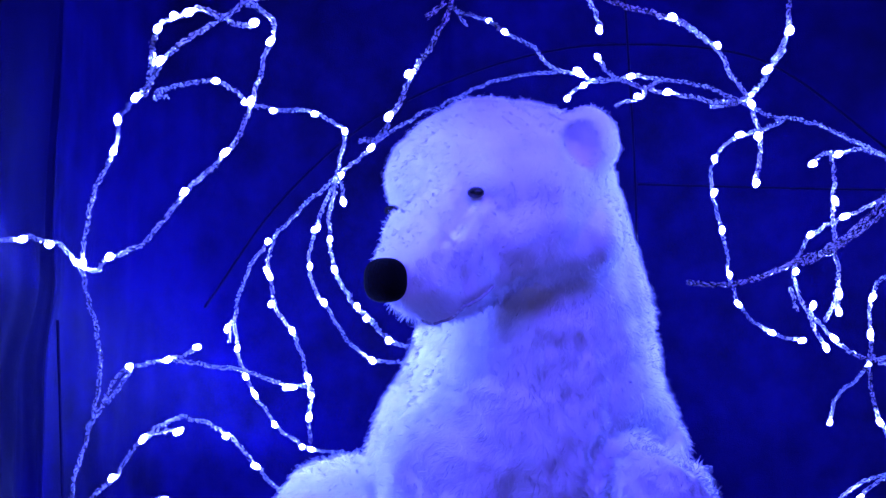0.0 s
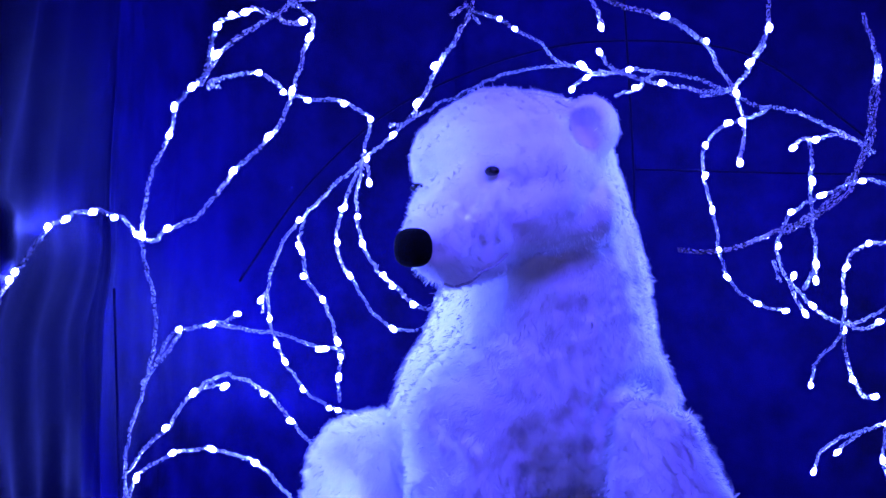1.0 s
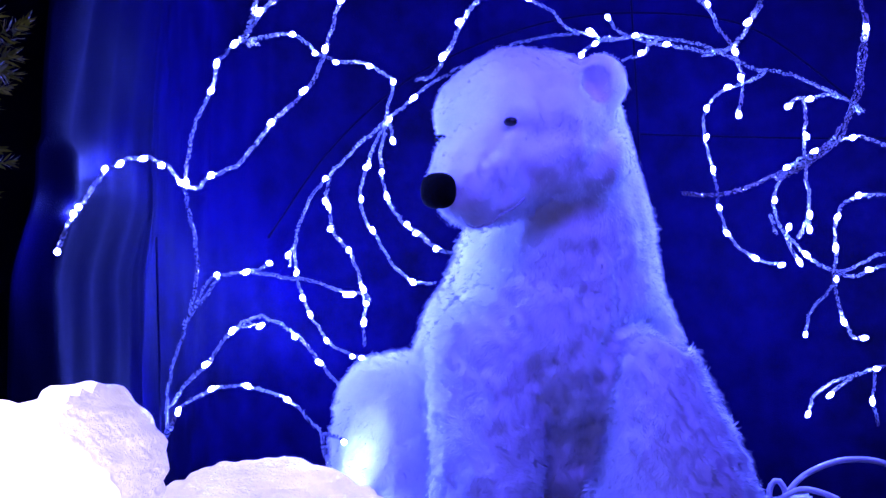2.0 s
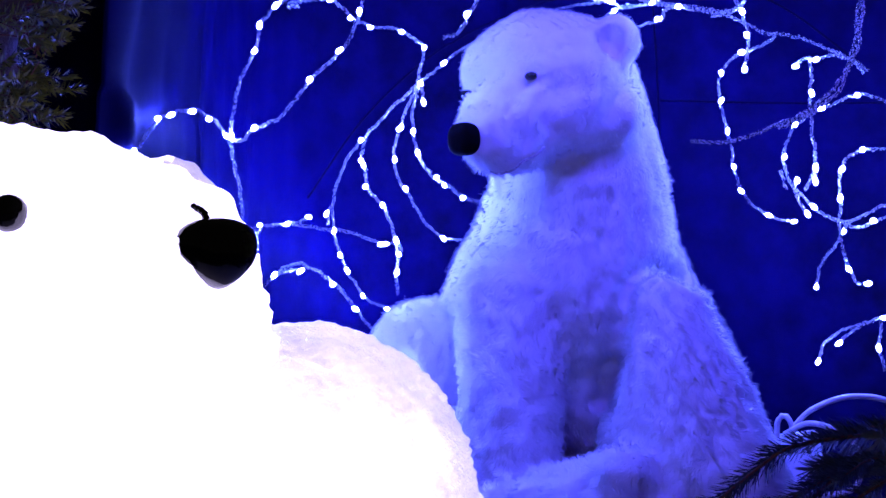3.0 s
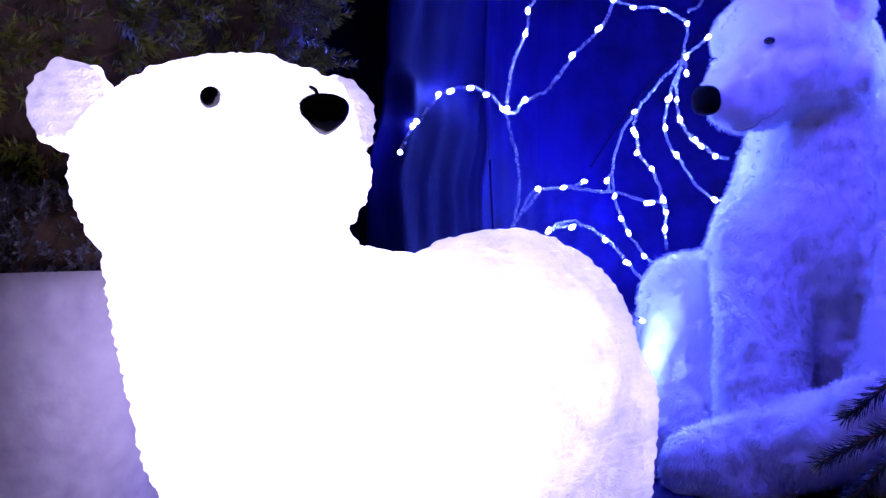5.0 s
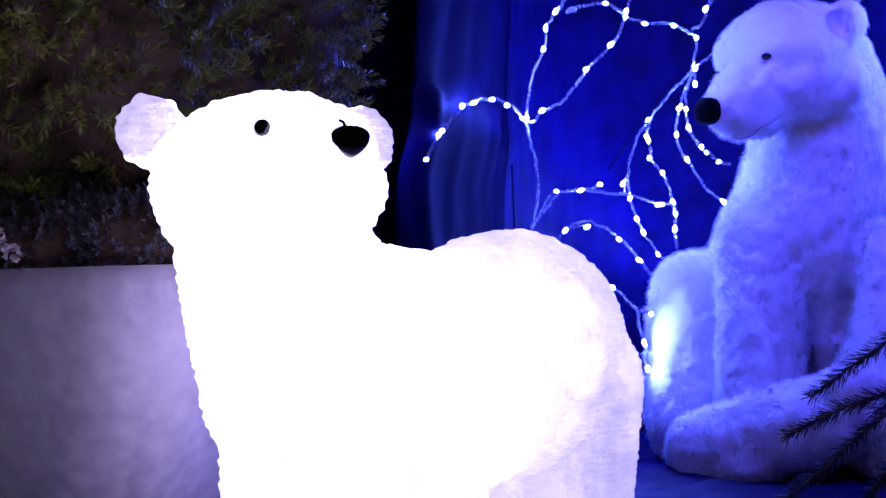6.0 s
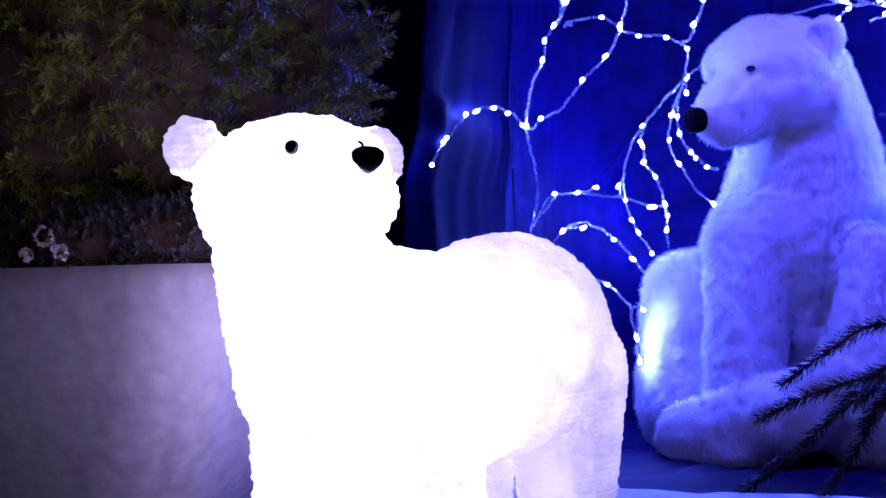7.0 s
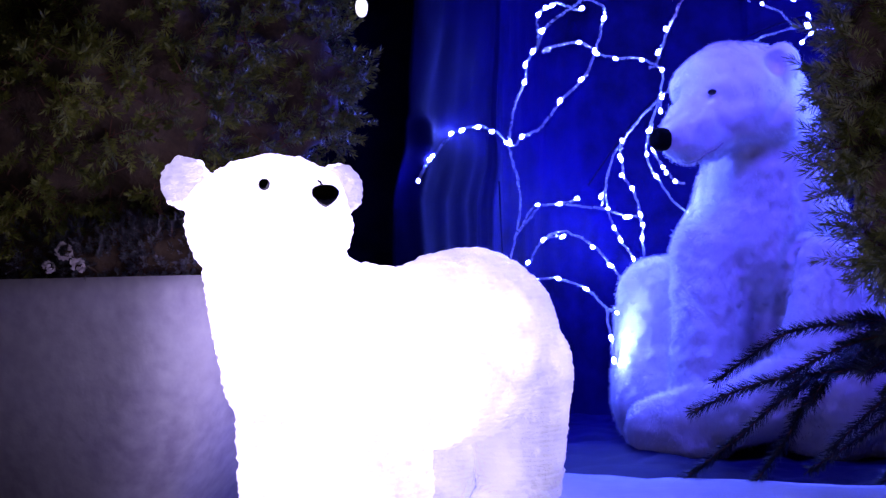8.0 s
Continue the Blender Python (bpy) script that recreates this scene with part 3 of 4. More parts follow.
branch_lights([(-0.245, 1.420, 1.265), (-0.234, 1.520, 1.274), (-0.231, 1.600, 1.270), (-0.242, 1.650, 1.249), (-0.256, 1.660, 1.221), (-0.267, 1.670, 1.188), (-0.273, 1.660, 1.159), (-0.292, 1.660, 1.117), (-0.314, 1.660, 1.084), (-0.343, 1.650, 1.050), (-0.371, 1.640, 1.025), (-0.409, 1.630, 0.971), (-0.445, 1.620, 0.941), (-0.483, 1.610, 0.921), (-0.516, 1.650, 0.906), (-0.546, 1.690, 0.913)],
              [0.201, 0.398, 0.534, 0.667, 0.867])
branch_lights([(-0.394, 1.600, 1.162), (-0.410, 1.580, 1.161), (-0.407, 1.650, 1.180), (-0.388, 1.720, 1.200), (-0.353, 1.780, 1.208), (-0.325, 1.820, 1.194), (-0.308, 1.870, 1.182), (-0.282, 1.950, 1.180), (-0.246, 2.000, 1.187), (-0.212, 2.050, 1.180), (-0.182, 2.100, 1.157), (-0.185, 2.150, 1.130), (-0.196, 2.170, 1.096)],
              [0.333, 0.469, 0.584, 0.727, 0.842])
branch_lights([(0.245, 2.300, 1.291), (0.180, 2.360, 1.295), (0.135, 2.400, 1.296), (0.077, 2.400, 1.277), (0.018, 2.380, 1.247), (-0.048, 2.300, 1.205), (-0.102, 2.250, 1.167), (-0.153, 2.200, 1.119), (-0.194, 2.170, 1.085)],
              [0.84])
branch_lights([(-0.194, 2.170, 1.085), (-0.264, 2.200, 1.024), (-0.326, 2.250, 0.971), (-0.380, 2.300, 0.917), (-0.421, 2.350, 0.843), (-0.435, 2.380, 0.772), (-0.427, 2.430, 0.699), (-0.407, 2.480, 0.629), (-0.368, 2.500, 0.566), (-0.306, 2.400, 0.542), (-0.263, 2.330, 0.537), (-0.203, 2.300, 0.535)],
              [0.0, 0.216, 0.494, 0.576, 0.629, 0.712, 0.847, 0.887])
branch_lights([(0.041, 1.386, 1.265), (0.029, 1.386, 1.226), (0.009, 1.405, 1.195), (-0.016, 1.424, 1.168), (-0.032, 1.443, 1.139), (-0.047, 1.462, 1.116), (-0.055, 1.481, 1.099), (-0.083, 1.538, 1.091), (-0.103, 1.576, 1.092)],
              [0.383, 0.637])
branch_lights([(0.032, 1.386, 1.256), (0.017, 1.386, 1.245), (0.006, 1.386, 1.237)],
              [])
branch_lights([(0.018, 2.500, 1.463), (0.055, 2.450, 1.435), (0.097, 2.400, 1.412), (0.126, 2.200, 1.352), (0.175, 2.200, 1.327), (0.201, 2.200, 1.299), (0.223, 2.200, 1.281), (0.257, 2.180, 1.266), (0.300, 2.160, 1.252), (0.363, 2.150, 1.256), (0.426, 2.150, 1.251), (0.484, 2.120, 1.233), (0.543, 2.100, 1.206), (0.604, 2.100, 1.174), (0.666, 2.100, 1.166), (0.714, 2.050, 1.136), (0.760, 2.000, 1.104), (0.818, 2.000, 1.070)],
              [0.115, 0.178, 0.411, 0.429, 0.526])
branch_lights([(0.019, 2.450, 1.451), (0.037, 2.450, 1.429), (0.054, 2.450, 1.408)],
              [])
branch_lights([(0.240, 2.200, 1.220), (0.270, 2.180, 1.245), (0.295, 2.160, 1.257), (0.331, 2.150, 1.252)],
              [0.03, 0.366])
branch_lights([(0.326, 2.160, 1.201), (0.369, 2.160, 1.217), (0.388, 2.100, 1.232), (0.417, 2.120, 1.247)],
              [0.328])
branch_lights([(0.282, 2.000, 1.276), (0.301, 1.950, 1.235), (0.334, 1.900, 1.209), (0.383, 1.840, 1.188), (0.432, 1.800, 1.168), (0.477, 1.750, 1.161), (0.499, 1.680, 1.168), (0.512, 1.620, 1.194), (0.517, 1.580, 1.221), (0.523, 1.570, 1.252), (0.528, 1.570, 1.295)],
              [0.005, 0.308, 0.867])
branch_lights([(0.445, 1.780, 1.155), (0.470, 1.760, 1.156), (0.488, 1.710, 1.162)],
              [])
branch_lights([(0.223, 1.440, 1.273), (0.284, 1.440, 1.255), (0.335, 1.420, 1.235), (0.397, 1.600, 1.243), (0.449, 1.750, 1.245), (0.474, 1.750, 1.204), (0.488, 1.720, 1.166), (0.494, 1.700, 1.140), (0.502, 1.680, 1.099), (0.496, 1.660, 1.059), (0.487, 1.650, 1.023)],
              [0.203, 0.396, 0.682, 0.797, 0.995])
branch_lights([(0.250, 1.780, 1.342), (0.261, 1.780, 1.312), (0.271, 1.780, 1.285)],
              [1.0])
branch_lights([(0.521, 1.580, 1.229), (0.510, 1.600, 1.209), (0.501, 1.620, 1.186)],
              [0.962])
branch_lights([(0.641, 2.150, 1.171), (0.614, 2.280, 1.162), (0.568, 2.300, 1.146), (0.544, 2.330, 1.109), (0.537, 2.340, 1.070), (0.550, 2.340, 1.002), (0.566, 2.340, 0.934), (0.578, 2.340, 0.854), (0.607, 2.360, 0.802), (0.661, 2.390, 0.762), (0.733, 2.390, 0.744)],
              [0.155, 0.296, 0.434, 0.544, 0.664, 0.752, 0.9, 0.997])
branch_lights([(0.372, 1.550, 0.884), (0.399, 1.550, 0.875), (0.448, 1.560, 0.877), (0.539, 1.580, 0.909), (0.613, 1.600, 0.943), (0.662, 1.600, 0.991), (0.687, 1.600, 1.045), (0.703, 1.600, 1.128), (0.706, 1.600, 1.197), (0.692, 1.600, 1.264)],
              [])
branch_lights([(0.544, 1.580, 0.899), (0.603, 1.600, 0.928), (0.652, 1.600, 0.967), (0.682, 1.600, 1.021), (0.703, 1.600, 1.089), (0.713, 1.600, 1.148), (0.712, 1.600, 1.197)],
              [0.92])
branch_lights([(0.652, 1.970, 1.076), (0.680, 1.980, 1.093), (0.707, 2.000, 1.092), (0.736, 2.000, 1.101), (0.782, 2.000, 1.089), (0.810, 2.000, 1.062)],
              [0.018, 0.401])
branch_lights([(0.682, 1.950, 1.093), (0.670, 1.910, 1.007), (0.676, 1.920, 0.951), (0.683, 1.930, 0.895), (0.684, 1.950, 0.845), (0.688, 1.950, 0.815)],
              [0.201, 0.794, 1.0])
branch_lights([(0.882, 2.000, 0.991), (0.837, 2.000, 1.003), (0.790, 2.000, 1.013), (0.735, 2.000, 0.991), (0.701, 2.000, 0.980), (0.666, 2.050, 0.949), (0.651, 2.100, 0.911), (0.655, 2.140, 0.867), (0.669, 2.100, 0.818), (0.698, 2.050, 0.771), (0.731, 2.000, 0.739), (0.765, 2.000, 0.736), (0.811, 2.000, 0.750), (0.879, 2.000, 0.774)],
              [0.153, 0.288, 0.386, 0.514, 0.694])
branch_lights([(0.647, 2.140, 0.855), (0.652, 2.140, 0.831), (0.660, 2.140, 0.810)],
              [])
branch_lights([(0.666, 2.050, 0.830), (0.667, 2.050, 0.804), (0.679, 2.050, 0.771), (0.691, 2.050, 0.748)],
              [0.0, 0.96])
branch_lights([(0.668, 1.970, 0.799), (0.680, 1.960, 0.829), (0.684, 1.950, 0.857)],
              [])
branch_lights([(0.875, 1.980, 0.890), (0.835, 1.980, 0.892), (0.796, 1.980, 0.888), (0.759, 1.950, 0.869), (0.739, 1.930, 0.841), (0.734, 1.930, 0.783), (0.738, 1.940, 0.727), (0.745, 1.950, 0.682), (0.755, 1.960, 0.642), (0.770, 1.960, 0.607), (0.783, 1.960, 0.593), (0.801, 1.960, 0.598)],
              [0.18, 0.356, 0.459, 0.764, 0.992])
branch_lights([(0.792, 2.100, 0.732), (0.781, 2.200, 0.681), (0.771, 2.300, 0.636), (0.772, 2.340, 0.607), (0.771, 2.360, 0.578)],
              [0.108, 0.982])
branch_lights([(0.767, 2.050, 0.731), (0.801, 2.050, 0.722), (0.848, 2.050, 0.734), (0.894, 2.050, 0.751)],
              [0.589])
branch_lights([(0.964, 2.250, 0.515), (0.912, 2.250, 0.511), (0.865, 2.250, 0.499), (0.803, 2.250, 0.474), (0.774, 2.260, 0.453), (0.764, 2.270, 0.427), (0.757, 2.280, 0.399)],
              [0.203, 0.992])
branch_lights([(0.865, 2.250, 0.499), (0.828, 2.250, 0.472), (0.800, 2.250, 0.449)],
              [0.99])
branch_lights([(0.890, 2.200, 0.511), (0.885, 2.200, 0.474), (0.882, 2.200, 0.437), (0.893, 2.200, 0.388)],
              [0.634])
branch_lights([(-0.196, 2.170, 1.091), (-0.181, 2.100, 1.060), (-0.176, 2.070, 1.026)],
              [0.985])
branch_lights([(-0.197, 2.170, 1.081), (-0.220, 2.200, 1.039), (-0.240, 2.200, 0.996), (-0.256, 2.240, 0.954), (-0.260, 2.250, 0.906), (-0.254, 2.270, 0.865), (-0.238, 2.280, 0.831), (-0.211, 2.300, 0.785), (-0.181, 2.330, 0.743), (-0.151, 2.360, 0.720), (-0.097, 2.360, 0.712)],
              [0.228, 0.246, 0.401, 0.589, 0.902])
branch_lights([(-0.194, 2.150, 1.079), (-0.200, 2.100, 1.024), (-0.199, 2.050, 0.960), (-0.184, 2.000, 0.899), (-0.162, 1.980, 0.859), (-0.134, 1.900, 0.833), (-0.103, 1.815, 0.810), (-0.074, 1.766, 0.791), (-0.045, 1.742, 0.778)],
              [0.251, 0.381, 0.609, 0.687, 0.87])
branch_lights([(-0.332, 2.250, 0.960), (-0.336, 2.200, 0.916), (-0.326, 2.180, 0.878), (-0.313, 2.150, 0.830), (-0.277, 2.100, 0.784), (-0.259, 2.080, 0.744), (-0.246, 2.060, 0.710), (-0.239, 2.060, 0.668), (-0.247, 2.080, 0.630), (-0.243, 2.100, 0.581)],
              [0.155, 0.185, 0.308, 0.444, 0.667, 0.772, 0.88])
branch_lights([(-0.589, 1.840, 0.643), (-0.565, 1.850, 0.675), (-0.547, 1.880, 0.720), (-0.530, 1.900, 0.739), (-0.488, 1.980, 0.746), (-0.457, 2.020, 0.750), (-0.441, 2.060, 0.764)],
              [0.481, 0.692, 1.0])
branch_lights([(-0.478, 1.980, 0.747), (-0.398, 1.980, 0.733), (-0.347, 1.970, 0.724), (-0.297, 1.970, 0.707), (-0.267, 1.970, 0.696), (-0.233, 1.970, 0.695), (-0.222, 1.970, 0.679)],
              [0.639, 0.714])
branch_lights([(-0.528, 1.900, 0.734), (-0.540, 1.880, 0.710), (-0.557, 1.860, 0.681)],
              [])
branch_lights([(-0.621, 1.860, 0.473), (-0.578, 1.830, 0.525), (-0.534, 1.810, 0.568), (-0.496, 1.790, 0.611), (-0.464, 1.790, 0.640), (-0.440, 1.850, 0.654), (-0.419, 1.930, 0.645), (-0.386, 2.000, 0.612), (-0.357, 2.020, 0.577), (-0.336, 2.030, 0.550), (-0.311, 2.050, 0.516), (-0.285, 2.080, 0.475)],
              [0.178, 0.326, 0.642, 0.817])
branch_lights([(-0.478, 1.790, 0.629), (-0.452, 1.800, 0.639), (-0.426, 1.820, 0.639)],
              [1.0])
branch_lights([(-0.626, 1.850, 0.416), (-0.596, 1.840, 0.472), (-0.552, 1.860, 0.500), (-0.501, 1.880, 0.515), (-0.468, 1.900, 0.515), (-0.430, 1.920, 0.503), (-0.394, 1.950, 0.481), (-0.355, 1.940, 0.446), (-0.318, 1.910, 0.410), (-0.300, 1.840, 0.360), (-0.286, 1.815, 0.334), (-0.272, 1.805, 0.270)],
              [0.09, 0.218, 0.365, 0.547, 0.909, 1.0])
branch_lights([(-0.318, 1.910, 0.410), (-0.290, 1.840, 0.418), (-0.258, 1.795, 0.414)],
              [1.0])
branch_lights([(-0.556, 1.690, 0.915), (-0.566, 1.660, 0.938), (-0.577, 1.600, 0.950), (-0.584, 1.540, 0.951), (-0.605, 1.500, 0.946), (-0.613, 1.430, 0.933), (-0.623, 1.400, 0.920), (-0.627, 1.350, 0.891), (-0.632, 1.300, 0.855), (-0.636, 1.250, 0.824), (-0.641, 1.190, 0.783)],
              [0.0, 0.17, 0.301, 0.451, 0.579, 0.805, 0.857, 0.995])
branch_lights([(-0.430, 2.370, 0.807), (-0.445, 2.370, 0.784), (-0.442, 2.370, 0.754)],
              [0.501])


# ---- planter with hedge ----
def rounded_box(bm, lower, upper, z0, z1, corner, seg=6, rings=8):
    """A bowl-sided box with rounded corners: lower and upper are (cx, cy, half x, half y)."""
    loops = []
    for i in range(rings + 1):
        u = i / rings
        full = 1 - (1 - u) ** 1.8
        cx, cy, hx, hy = [lower[k] + (upper[k] - lower[k]) * full for k in range(4)]
        ring = []
        for q, (sx, sy) in enumerate(((1, 1), (-1, 1), (-1, -1), (1, -1))):
            for k in range(seg + 1):
                ang = radians(90 * q + 90 * k / seg)
                ring.append(bm.verts.new((cx + sx * (hx - corner) + corner * math.cos(ang), cy + sy * (hy - corner) + corner * math.sin(ang), z0 + (z1 - z0) * u)))
        loops.append(ring)
    for r0, r1 in zip(loops, loops[1:]):
        for k in range(len(r0)):
            k2 = (k + 1) % len(r0)
            bm.faces.new((r0[k], r0[k2], r1[k2], r1[k]))
    bm.faces.new(loops[0][::-1])
    return loops[-1]


def planter():
    cx, cy, h = -1.05, 0.34, 0.55
    top = root("planter", (cx, cy, 0), "grey concrete planter box with rounded corners", "planter")
    bm = bmesh.new()
    outer = rounded_box(bm, (cx, cy, 0.235, 0.26), (cx, cy, 0.50, 0.40), 0.0, h, 0.14, rings=16)
    mid = Vector((cx, cy, h))
    inner = [bm.verts.new(mid + (v.co - mid) * 0.93) for v in outer]
    deep = [bm.verts.new(v.co - Vector((0, 0, 0.10))) for v in inner]
    for ra, rb in ((outer, inner), (inner, deep)):
        for k in range(len(ra)):
            k2 = (k + 1) % len(ra)
            bm.faces.new((ra[k], ra[k2], rb[k2], rb[k]))
    bmesh.ops.recalc_face_normals(bm, faces=bm.faces[:])
    part("body", bm, CONCRETE, top)
    bm = bmesh.new()
    bm.faces.new([bm.verts.new((cx + 0.43 * math.cos(a), cy + 0.355 * math.sin(a), h - 0.03)) for a in np.linspace(0, 2 * math.pi, 40, endpoint=False)])
    part("soil", bm, SOIL, top)


planter()


def foliage(name, skin, count, needles, stem, length, width, mat, parent, seed, depth=0.06, lift=0.2):
    """Shoots that stand out of a skin, each with needles all round: one joined mesh, and their stems."""
    rng = np.random.default_rng(seed)
    v, n, t = skin_arrays(skin)
    pos, nor = scatter(v, n, t, count, rng)
    pos = pos - nor * (stem * 0.25 + rng.random(count) * depth)[:, None]
    axis = unit(nor + rng.normal(0, 0.42, (count, 3)) + np.array([0, 0, lift]))
    a = unit(np.cross(axis, rng.normal(0, 1, (count, 3))))
    b = np.cross(axis, a)
    size = 0.65 + 0.6 * rng.random(count)
    verts, faces = [], []
    for j in range(needles):
        u = (j + rng.random(count)) / needles
        ang = j * 2.399 + rng.normal(0, 0.4, count)
        out = a * np.cos(ang)[:, None] + b * np.sin(ang)[:, None]
        start = pos + axis * (stem * size * u)[:, None]
        d = unit(axis * (0.35 + 1.1 * u ** 3)[:, None] + out * (1.05 - 0.5 * u ** 4)[:, None] + rng.normal(0, 0.12, (count, 3)))
        side = unit(np.cross(d, axis + rng.normal(0, 0.3, (count, 3)))) * width
        ln = (length * size * (0.75 + 0.4 * rng.random(count)))[:, None]
        verts.append(np.stack([start, start + d * ln * 0.5 + side, start + d * ln, start + d * ln * 0.5 - side], 1).reshape(-1, 3))
        faces.append(4 * (j * count + np.arange(count))[:, None] + np.arange(4))
    crown = part(name, mesh_from(name, np.vstack(verts).tolist(), np.vstack(faces).tolist()), mat, parent, smooth=False)
    end = pos + axis * (stem * size)[:, None]
    corner = [a * 0.0014, (b * 0.87 - a * 0.5) * 0.0014, (-b * 0.87 - a * 0.5) * 0.0014]
    wood = np.stack([pos - axis * 0.03 + c for c in corner] + [end], 1).reshape(-1, 3)
    i = 4 * np.arange(count)[:, None]
    tri = np.vstack([i + np.array(f) for f in ((0, 1, 3), (1, 2, 3), (2, 0, 3))])
    part("brushwood", mesh_from("brushwood", wood.tolist(), tri.tolist()), TWIG, parent, "thin brown twigs", smooth=False)
    return crown


def lumpy(balls, voxel, amount, scale):
    bm = bmesh.new()
    for c, r in balls:
        ball(bm, c, r)
    skin = fuse(bm, voxel, 4)
    v, n, t = skin_arrays(skin)
    push = np.array([noise.noise(Vector(p) * scale) + 0.6 * noise.noise(Vector(p) * scale * 2.5) for p in v]) * amount
    skin.vertices.foreach_set("co", (v + n * push[:, None]).ravel())
    skin.update()
    return skin


def about(c, k):
    return Matrix.Translation(c) @ Matrix.Scale(k, 4) @ Matrix.Translation([-x for x in c])


def hedge():
    top = root("hedge", (-0.95, 0.4, 0.50), "dense olive green clipped conifer hedge in the planter", "hedge")
    skin = lumpy([((-0.97, 0.22, 0.95), (0.42, 0.42, 0.42)), ((-0.92, 0.50, 1.0), (0.40, 0.40, 0.48)), ((-1.2, 0.32, 1.2), (0.5, 0.5, 0.6)), ((-0.9, 0.42, 1.5), (0.38, 0.48, 0.5)),
                  ((-0.98, 0.38, 0.66), (0.45, 0.48, 0.12))], 0.03, 0.085, 6.0)
    foliage("crown", skin, 5200, 46, 0.055, 0.018, 0.0019, THUJA, top, 31, depth=0.075)
    # closed bark-brown shell that fills the hedge crown
    core = part("foliage_core", skin, BARK, top, "solid bark-brown core inside the foliage")
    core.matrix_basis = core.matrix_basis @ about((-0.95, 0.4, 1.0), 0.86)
    tube("trunk", [(-0.95, 0.4, 0.45), (-0.95, 0.41, 0.9), (-0.94, 0.4, 1.3)], 0.04, BARK, top)


hedge()


def heather(place, size, seed):
    """A low cushion of heather on the rim of the planter."""
    top = root("heather", (place[0], place[1], 0.50), "low dark heather cushion with pale flecks in the planter", "heather", "heather in the planter")
    skin = lumpy([(place, size), ((place[0] + 0.05, place[1] + 0.02, place[2] + 0.01), size)], 0.012, 0.018, 18.0)
    foliage("crown", skin, 420, 34, 0.028, 0.008, 0.0012, HEATHER, top, seed, depth=0.02, lift=0.5)
    # the cushion's skin, shrunk to a solid brown core
    core = part("foliage_core", skin, BARK, top, "solid bark-brown core inside the foliage")
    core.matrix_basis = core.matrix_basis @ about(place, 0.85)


for i, (x, y, r) in enumerate(((-1.26, 0.02, 0.085), (-1.10, 0.0, 0.08), (-0.95, 0.01, 0.085), (-0.81, 0.0, 0.08), (-0.68, 0.03, 0.075))):
    heather((x, y, 0.585), (r, 0.06, 0.06), 60 + i)


def spruce_bush():
    top = root("spruce", (0.76, -0.0, 0.0), "bushy green dwarf spruce with short needles", "conifer")
    skin = lumpy([((0.75, 0.0, 0.80), (0.275, 0.27, 0.20)), ((0.76, 0.0, 1.02), (0.27, 0.28, 0.26)), ((0.79, 0.02, 0.59), (0.26, 0.25, 0.11)), ((0.78, 0.0, 1.35), (0.20, 0.20, 0.3))], 0.035, 0.06, 8.0)
    foliage("crown", skin, 2700, 70, 0.05, 0.019, 0.0010, SPRUCE, top, 44, depth=0.05)
    # solid brown core that stops the crown being see-through
    core = part("foliage_core", skin, BARK, top, "solid bark-brown core inside the foliage")
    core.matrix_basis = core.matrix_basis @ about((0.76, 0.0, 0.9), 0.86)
    tube("trunk", [(0.78, 0.0, 0.0), (0.78, 0.01, 0.5), (0.77, 0.0, 1.2)], 0.025, BARK, top)


spruce_bush()


def fir_branch(points, parent, rng):
    """A drooping fir twig with needles on both sides, and side twigs."""
    c = spline(points, 0.006)
    stems = [(c, 0.0045)]
    n = len(c)
    for i in range(int(n * 0.12), int(n * 0.7), 26):
        t = unit((c[min(i + 3, n - 1)] - c[i - 3])[None])[0]
        for sgn in (-1, 1):
            out = np.cross(t, (0, 0, 1)) * sgn
            ln = 0.15 * (1 - i / n) + 0.05 * rng.random()
            end = c[i] + t * ln * 0.85 + out * ln * 0.5 + np.array((0, 0, -0.02 + 0.03 * rng.random()))
            stems.append((spline([c[i], (c[i] + end) / 2 + np.array((0, 0, 0.008)), end], 0.006), 0.0022))
    verts, faces, wood_v, wood_f = [], [], [], []
    for s, r in stems:
        v, f = tube_data(s, np.linspace(r, r * 0.35, len(s)), 5, len(wood_v))
        wood_v += v
        wood_f += f
        tt, a, b = frames_along(s)
        for i in range(len(s)):
            for _ in range(15):
                ang = rng.random() * 6.283
                d = tt[i] * 0.75 + (a[i] * math.cos(ang) + b[i] * math.sin(ang))
                d /= np.linalg.norm(d)
                side = np.cross(d, tt[i])
                side /= np.linalg.norm(side) + 1e-9
                ln = 0.022 + 0.010 * rng.random()
                k = len(verts)
                p = s[i] + tt[i] * 0.006 * rng.random()
                verts += [tuple(p - side * 0.0008), tuple(p + side * 0.0008), tuple(p + d * ln * 0.7 + side * 0.001), tuple(p + d * ln), tuple(p + d * ln * 0.7 - side * 0.001)]
                faces.append((k, k + 1, k + 2, k + 3, k + 4))
    limb_ob = part("branch", mesh_from("branch", wood_v, wood_f), TWIG, parent)
    part("needles", mesh_from("needles", verts, faces), FIR, limb_ob, smooth=False)


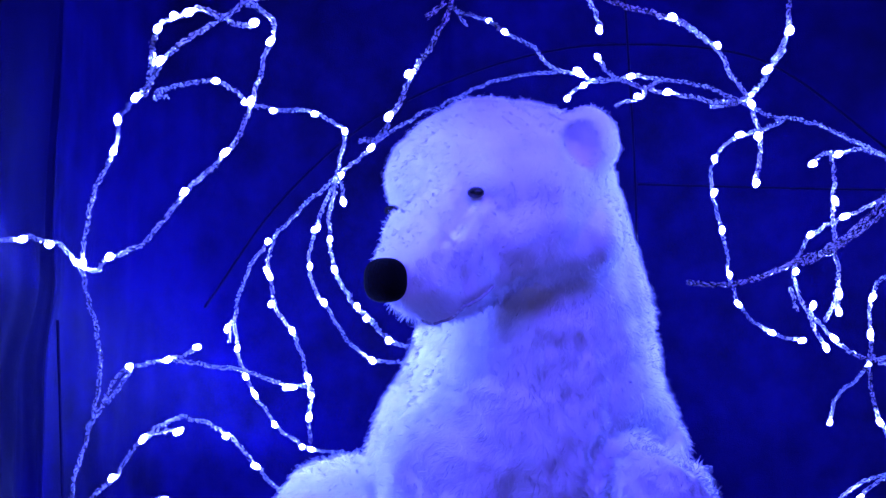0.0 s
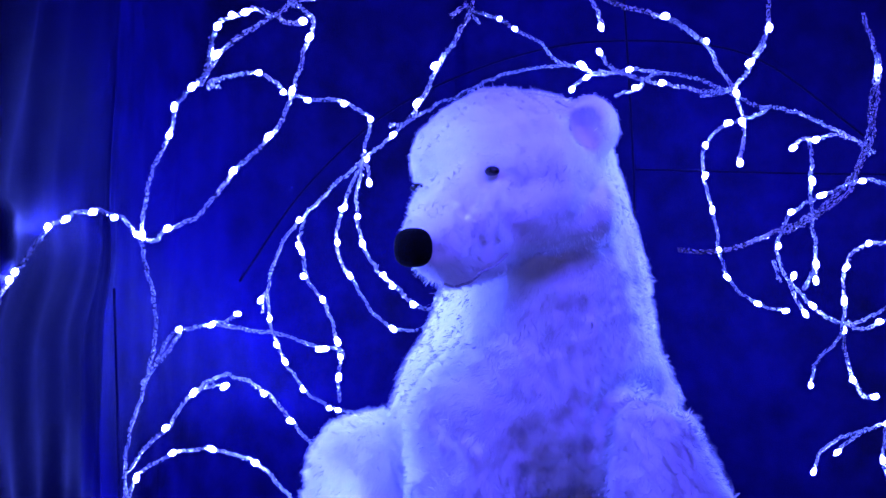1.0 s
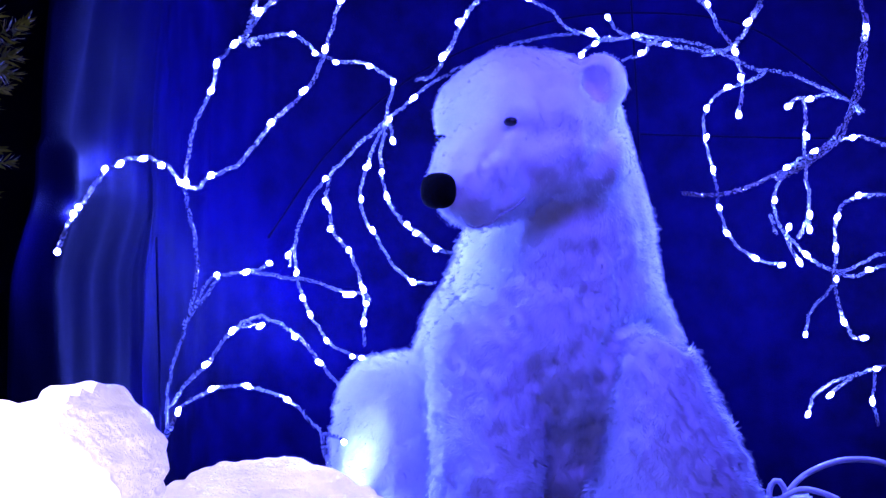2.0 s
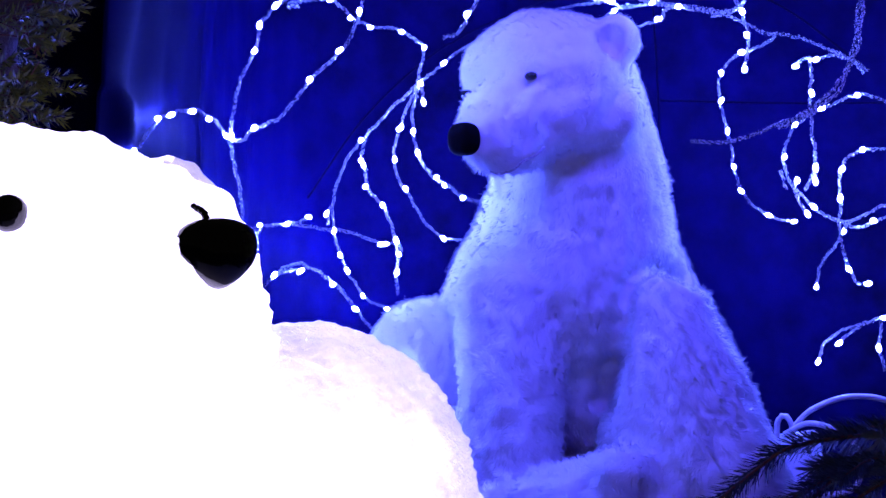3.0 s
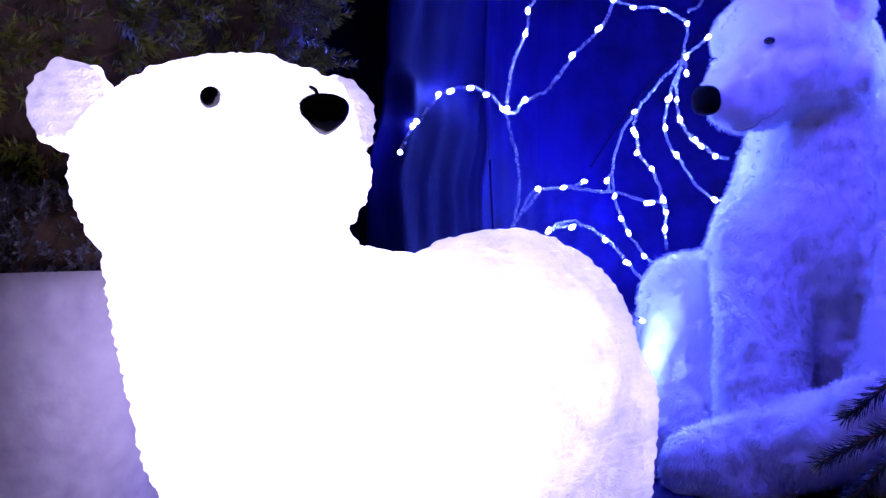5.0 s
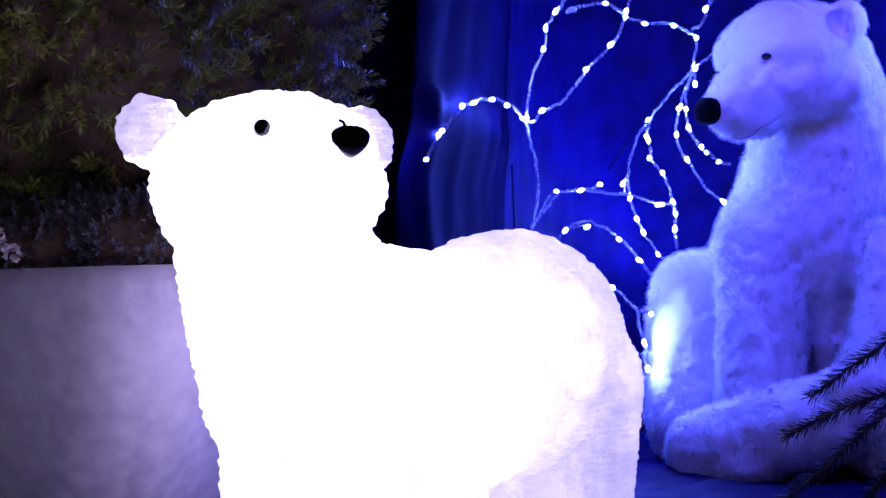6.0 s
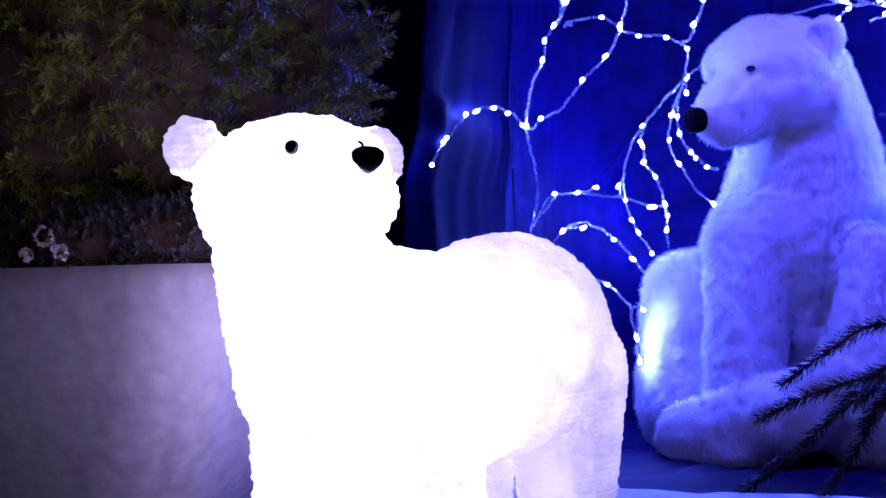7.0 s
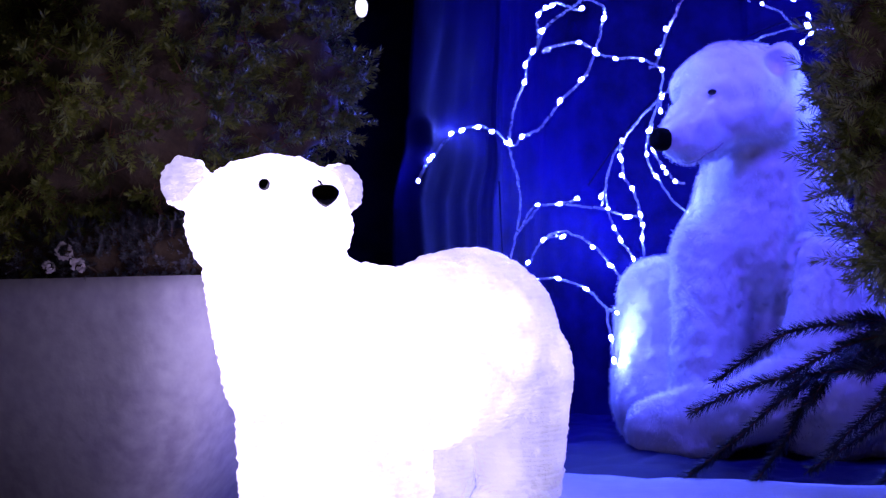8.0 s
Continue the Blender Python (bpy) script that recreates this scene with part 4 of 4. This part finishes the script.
def fir_tree():
    rng = np.random.default_rng(77)
    top = root("fir", (0.95, 0.75, 0), "dark fir with low drooping branches", "conifer")
    tube("trunk", [(0.95, 0.75, 0.0), (0.95, 0.76, 0.3), (0.96, 0.75, 0.50)], 0.03, BARK, top)
    hub = (0.95, 0.75, 0.42)
    fronds = [[(0.547, 0.69, 0.425), (0.391, 0.66, 0.416), (0.322, 0.63, 0.385), (0.233, 0.60, 0.319)],
              [(0.550, 0.61, 0.350), (0.365, 0.58, 0.326), (0.283, 0.55, 0.304), (0.200, 0.52, 0.265)],
              [(0.536, 0.87, 0.360), (0.332, 0.84, 0.261), (0.228, 0.81, 0.172), (0.108, 0.78, 0.079)],
              [(0.538, 0.84, 0.374), (0.393, 0.81, 0.270), (0.337, 0.78, 0.179), (0.264, 0.75, 0.075)],
              [(0.617, 0.79, 0.297), (0.539, 0.76, 0.231), (0.465, 0.73, 0.177), (0.401, 0.70, 0.136)],
              [(0.640, 0.66, 0.420), (0.520, 0.60, 0.400), (0.440, 0.56, 0.370), (0.370, 0.53, 0.330)],
              [(0.660, 0.70, 0.330), (0.560, 0.66, 0.290), (0.500, 0.63, 0.240), (0.450, 0.60, 0.190)],
              [(0.700, 0.82, 0.260), (0.620, 0.84, 0.190), (0.560, 0.84, 0.130), (0.510, 0.84, 0.070)]]
    for frond in fronds:
        fir_branch([hub] + frond, top, rng)


fir_tree()


# ---- power box with its loops of cable ----
def power_box():
    top = root("power_box", (0.62, 1.86, 0), "grey plastic power supply box standing on the ground", "power box")
    bm = bmesh.new()
    bmesh.ops.create_cube(bm, size=1, matrix=pose(0.63, 1.9, 0.135, 0, -9, -20) @ Matrix.Diagonal((0.12, 0.08, 0.28, 1)))
    bmesh.ops.bevel(bm, geom=bm.edges[:], offset=0.006, segments=2, affect="EDGES")
    part("housing", bm, METAL_BOX, top)
    for dx, dz in ((-0.02, 0.235), (0.04, 0.245), (-0.01, 0.1), (0.06, 0.11)):
        bm = bmesh.new()
        ball(bm, (0.60 + dx, 1.85 - dx * 0.36, dz), (0.005, 0.005, 0.005), None, 10)
        part("screw", bm, SEAM, top)
    wire = root("power_cable", (0.6, 1.85, 0.3), "white looped mains cable over the power box", "cable")
    tube("loop", [(0.58, 1.85, 0.242), (0.575, 1.84, 0.302), (0.59, 1.84, 0.322), (0.605, 1.84, 0.302), (0.61, 1.85, 0.262)], 0.006, CABLE, wire)
    tube("loop", [(0.59, 1.84, 0.282), (0.64, 1.82, 0.307), (0.71, 1.8, 0.282), (0.74, 1.8, 0.232), (0.72, 1.8, 0.172), (0.64, 1.81, 0.162), (0.6, 1.82, 0.192)], 0.006, CABLE, wire)
    tube("lead", [(0.6, 1.85, 0.282), (0.65, 1.85, 0.332), (0.74, 1.87, 0.357), (0.84, 1.9, 0.332), (0.92, 1.95, 0.222), (0.97, 2, 0.010)], 0.006, CABLE, wire)


power_box()


# ---- small things by the planter ----
def flower_head(place, size, rng):
    top = root("flower_head", place, "pale dried flower head in the planter", "flower", "pale flower heads")
    bm = bmesh.new()
    for _ in range(26):
        d = Vector(rng.normal(0, 1, 3)).normalized()
        c = Vector(place) + d * size * 0.7
        a = d.orthogonal().normalized() * size * 0.35
        b = d.cross(a)
        bm.faces.new([bm.verts.new(c - a), bm.verts.new(c - b * 0.8 + d * size * 0.2), bm.verts.new(c + a), bm.verts.new(c + b + d * size * 0.3)])
    part("bloom", bm, PALE, top, smooth=False)
    x, y, z = place
    tube("stem", [(x + 0.03, y + 0.12, 0.50), (x + 0.01, y + 0.04, z - 0.01), (x, y, z)], 0.0018, BARK, top)


FLOWERS = np.random.default_rng(9)
for p, size in (((-0.815, -0.075, 0.598), 0.018), ((-0.785, -0.08, 0.572), 0.016), ((-0.85, -0.075, 0.570), 0.013)):
    flower_head(p, size, FLOWERS)


def lantern():
    top = root("lantern", (-0.53, 0.615, 1.13), "small white lit lantern hanging by the hedge", "lantern")
    bm = bmesh.new()
    ball(bm, (-0.53, 0.615, 1.13), (0.014, 0.014, 0.022), None, 14)
    part("shade", bm, LANTERN, top)
    tube("wire", [(-0.53, 0.615, 1.152), (-0.56, 0.60, 1.30), (-0.70, 0.55, 1.38)], 0.0015, SEAM, top)


LANTERN = glow("lantern_white", (0.95, 0.92, 1.0, 1), 1.3)
lantern()
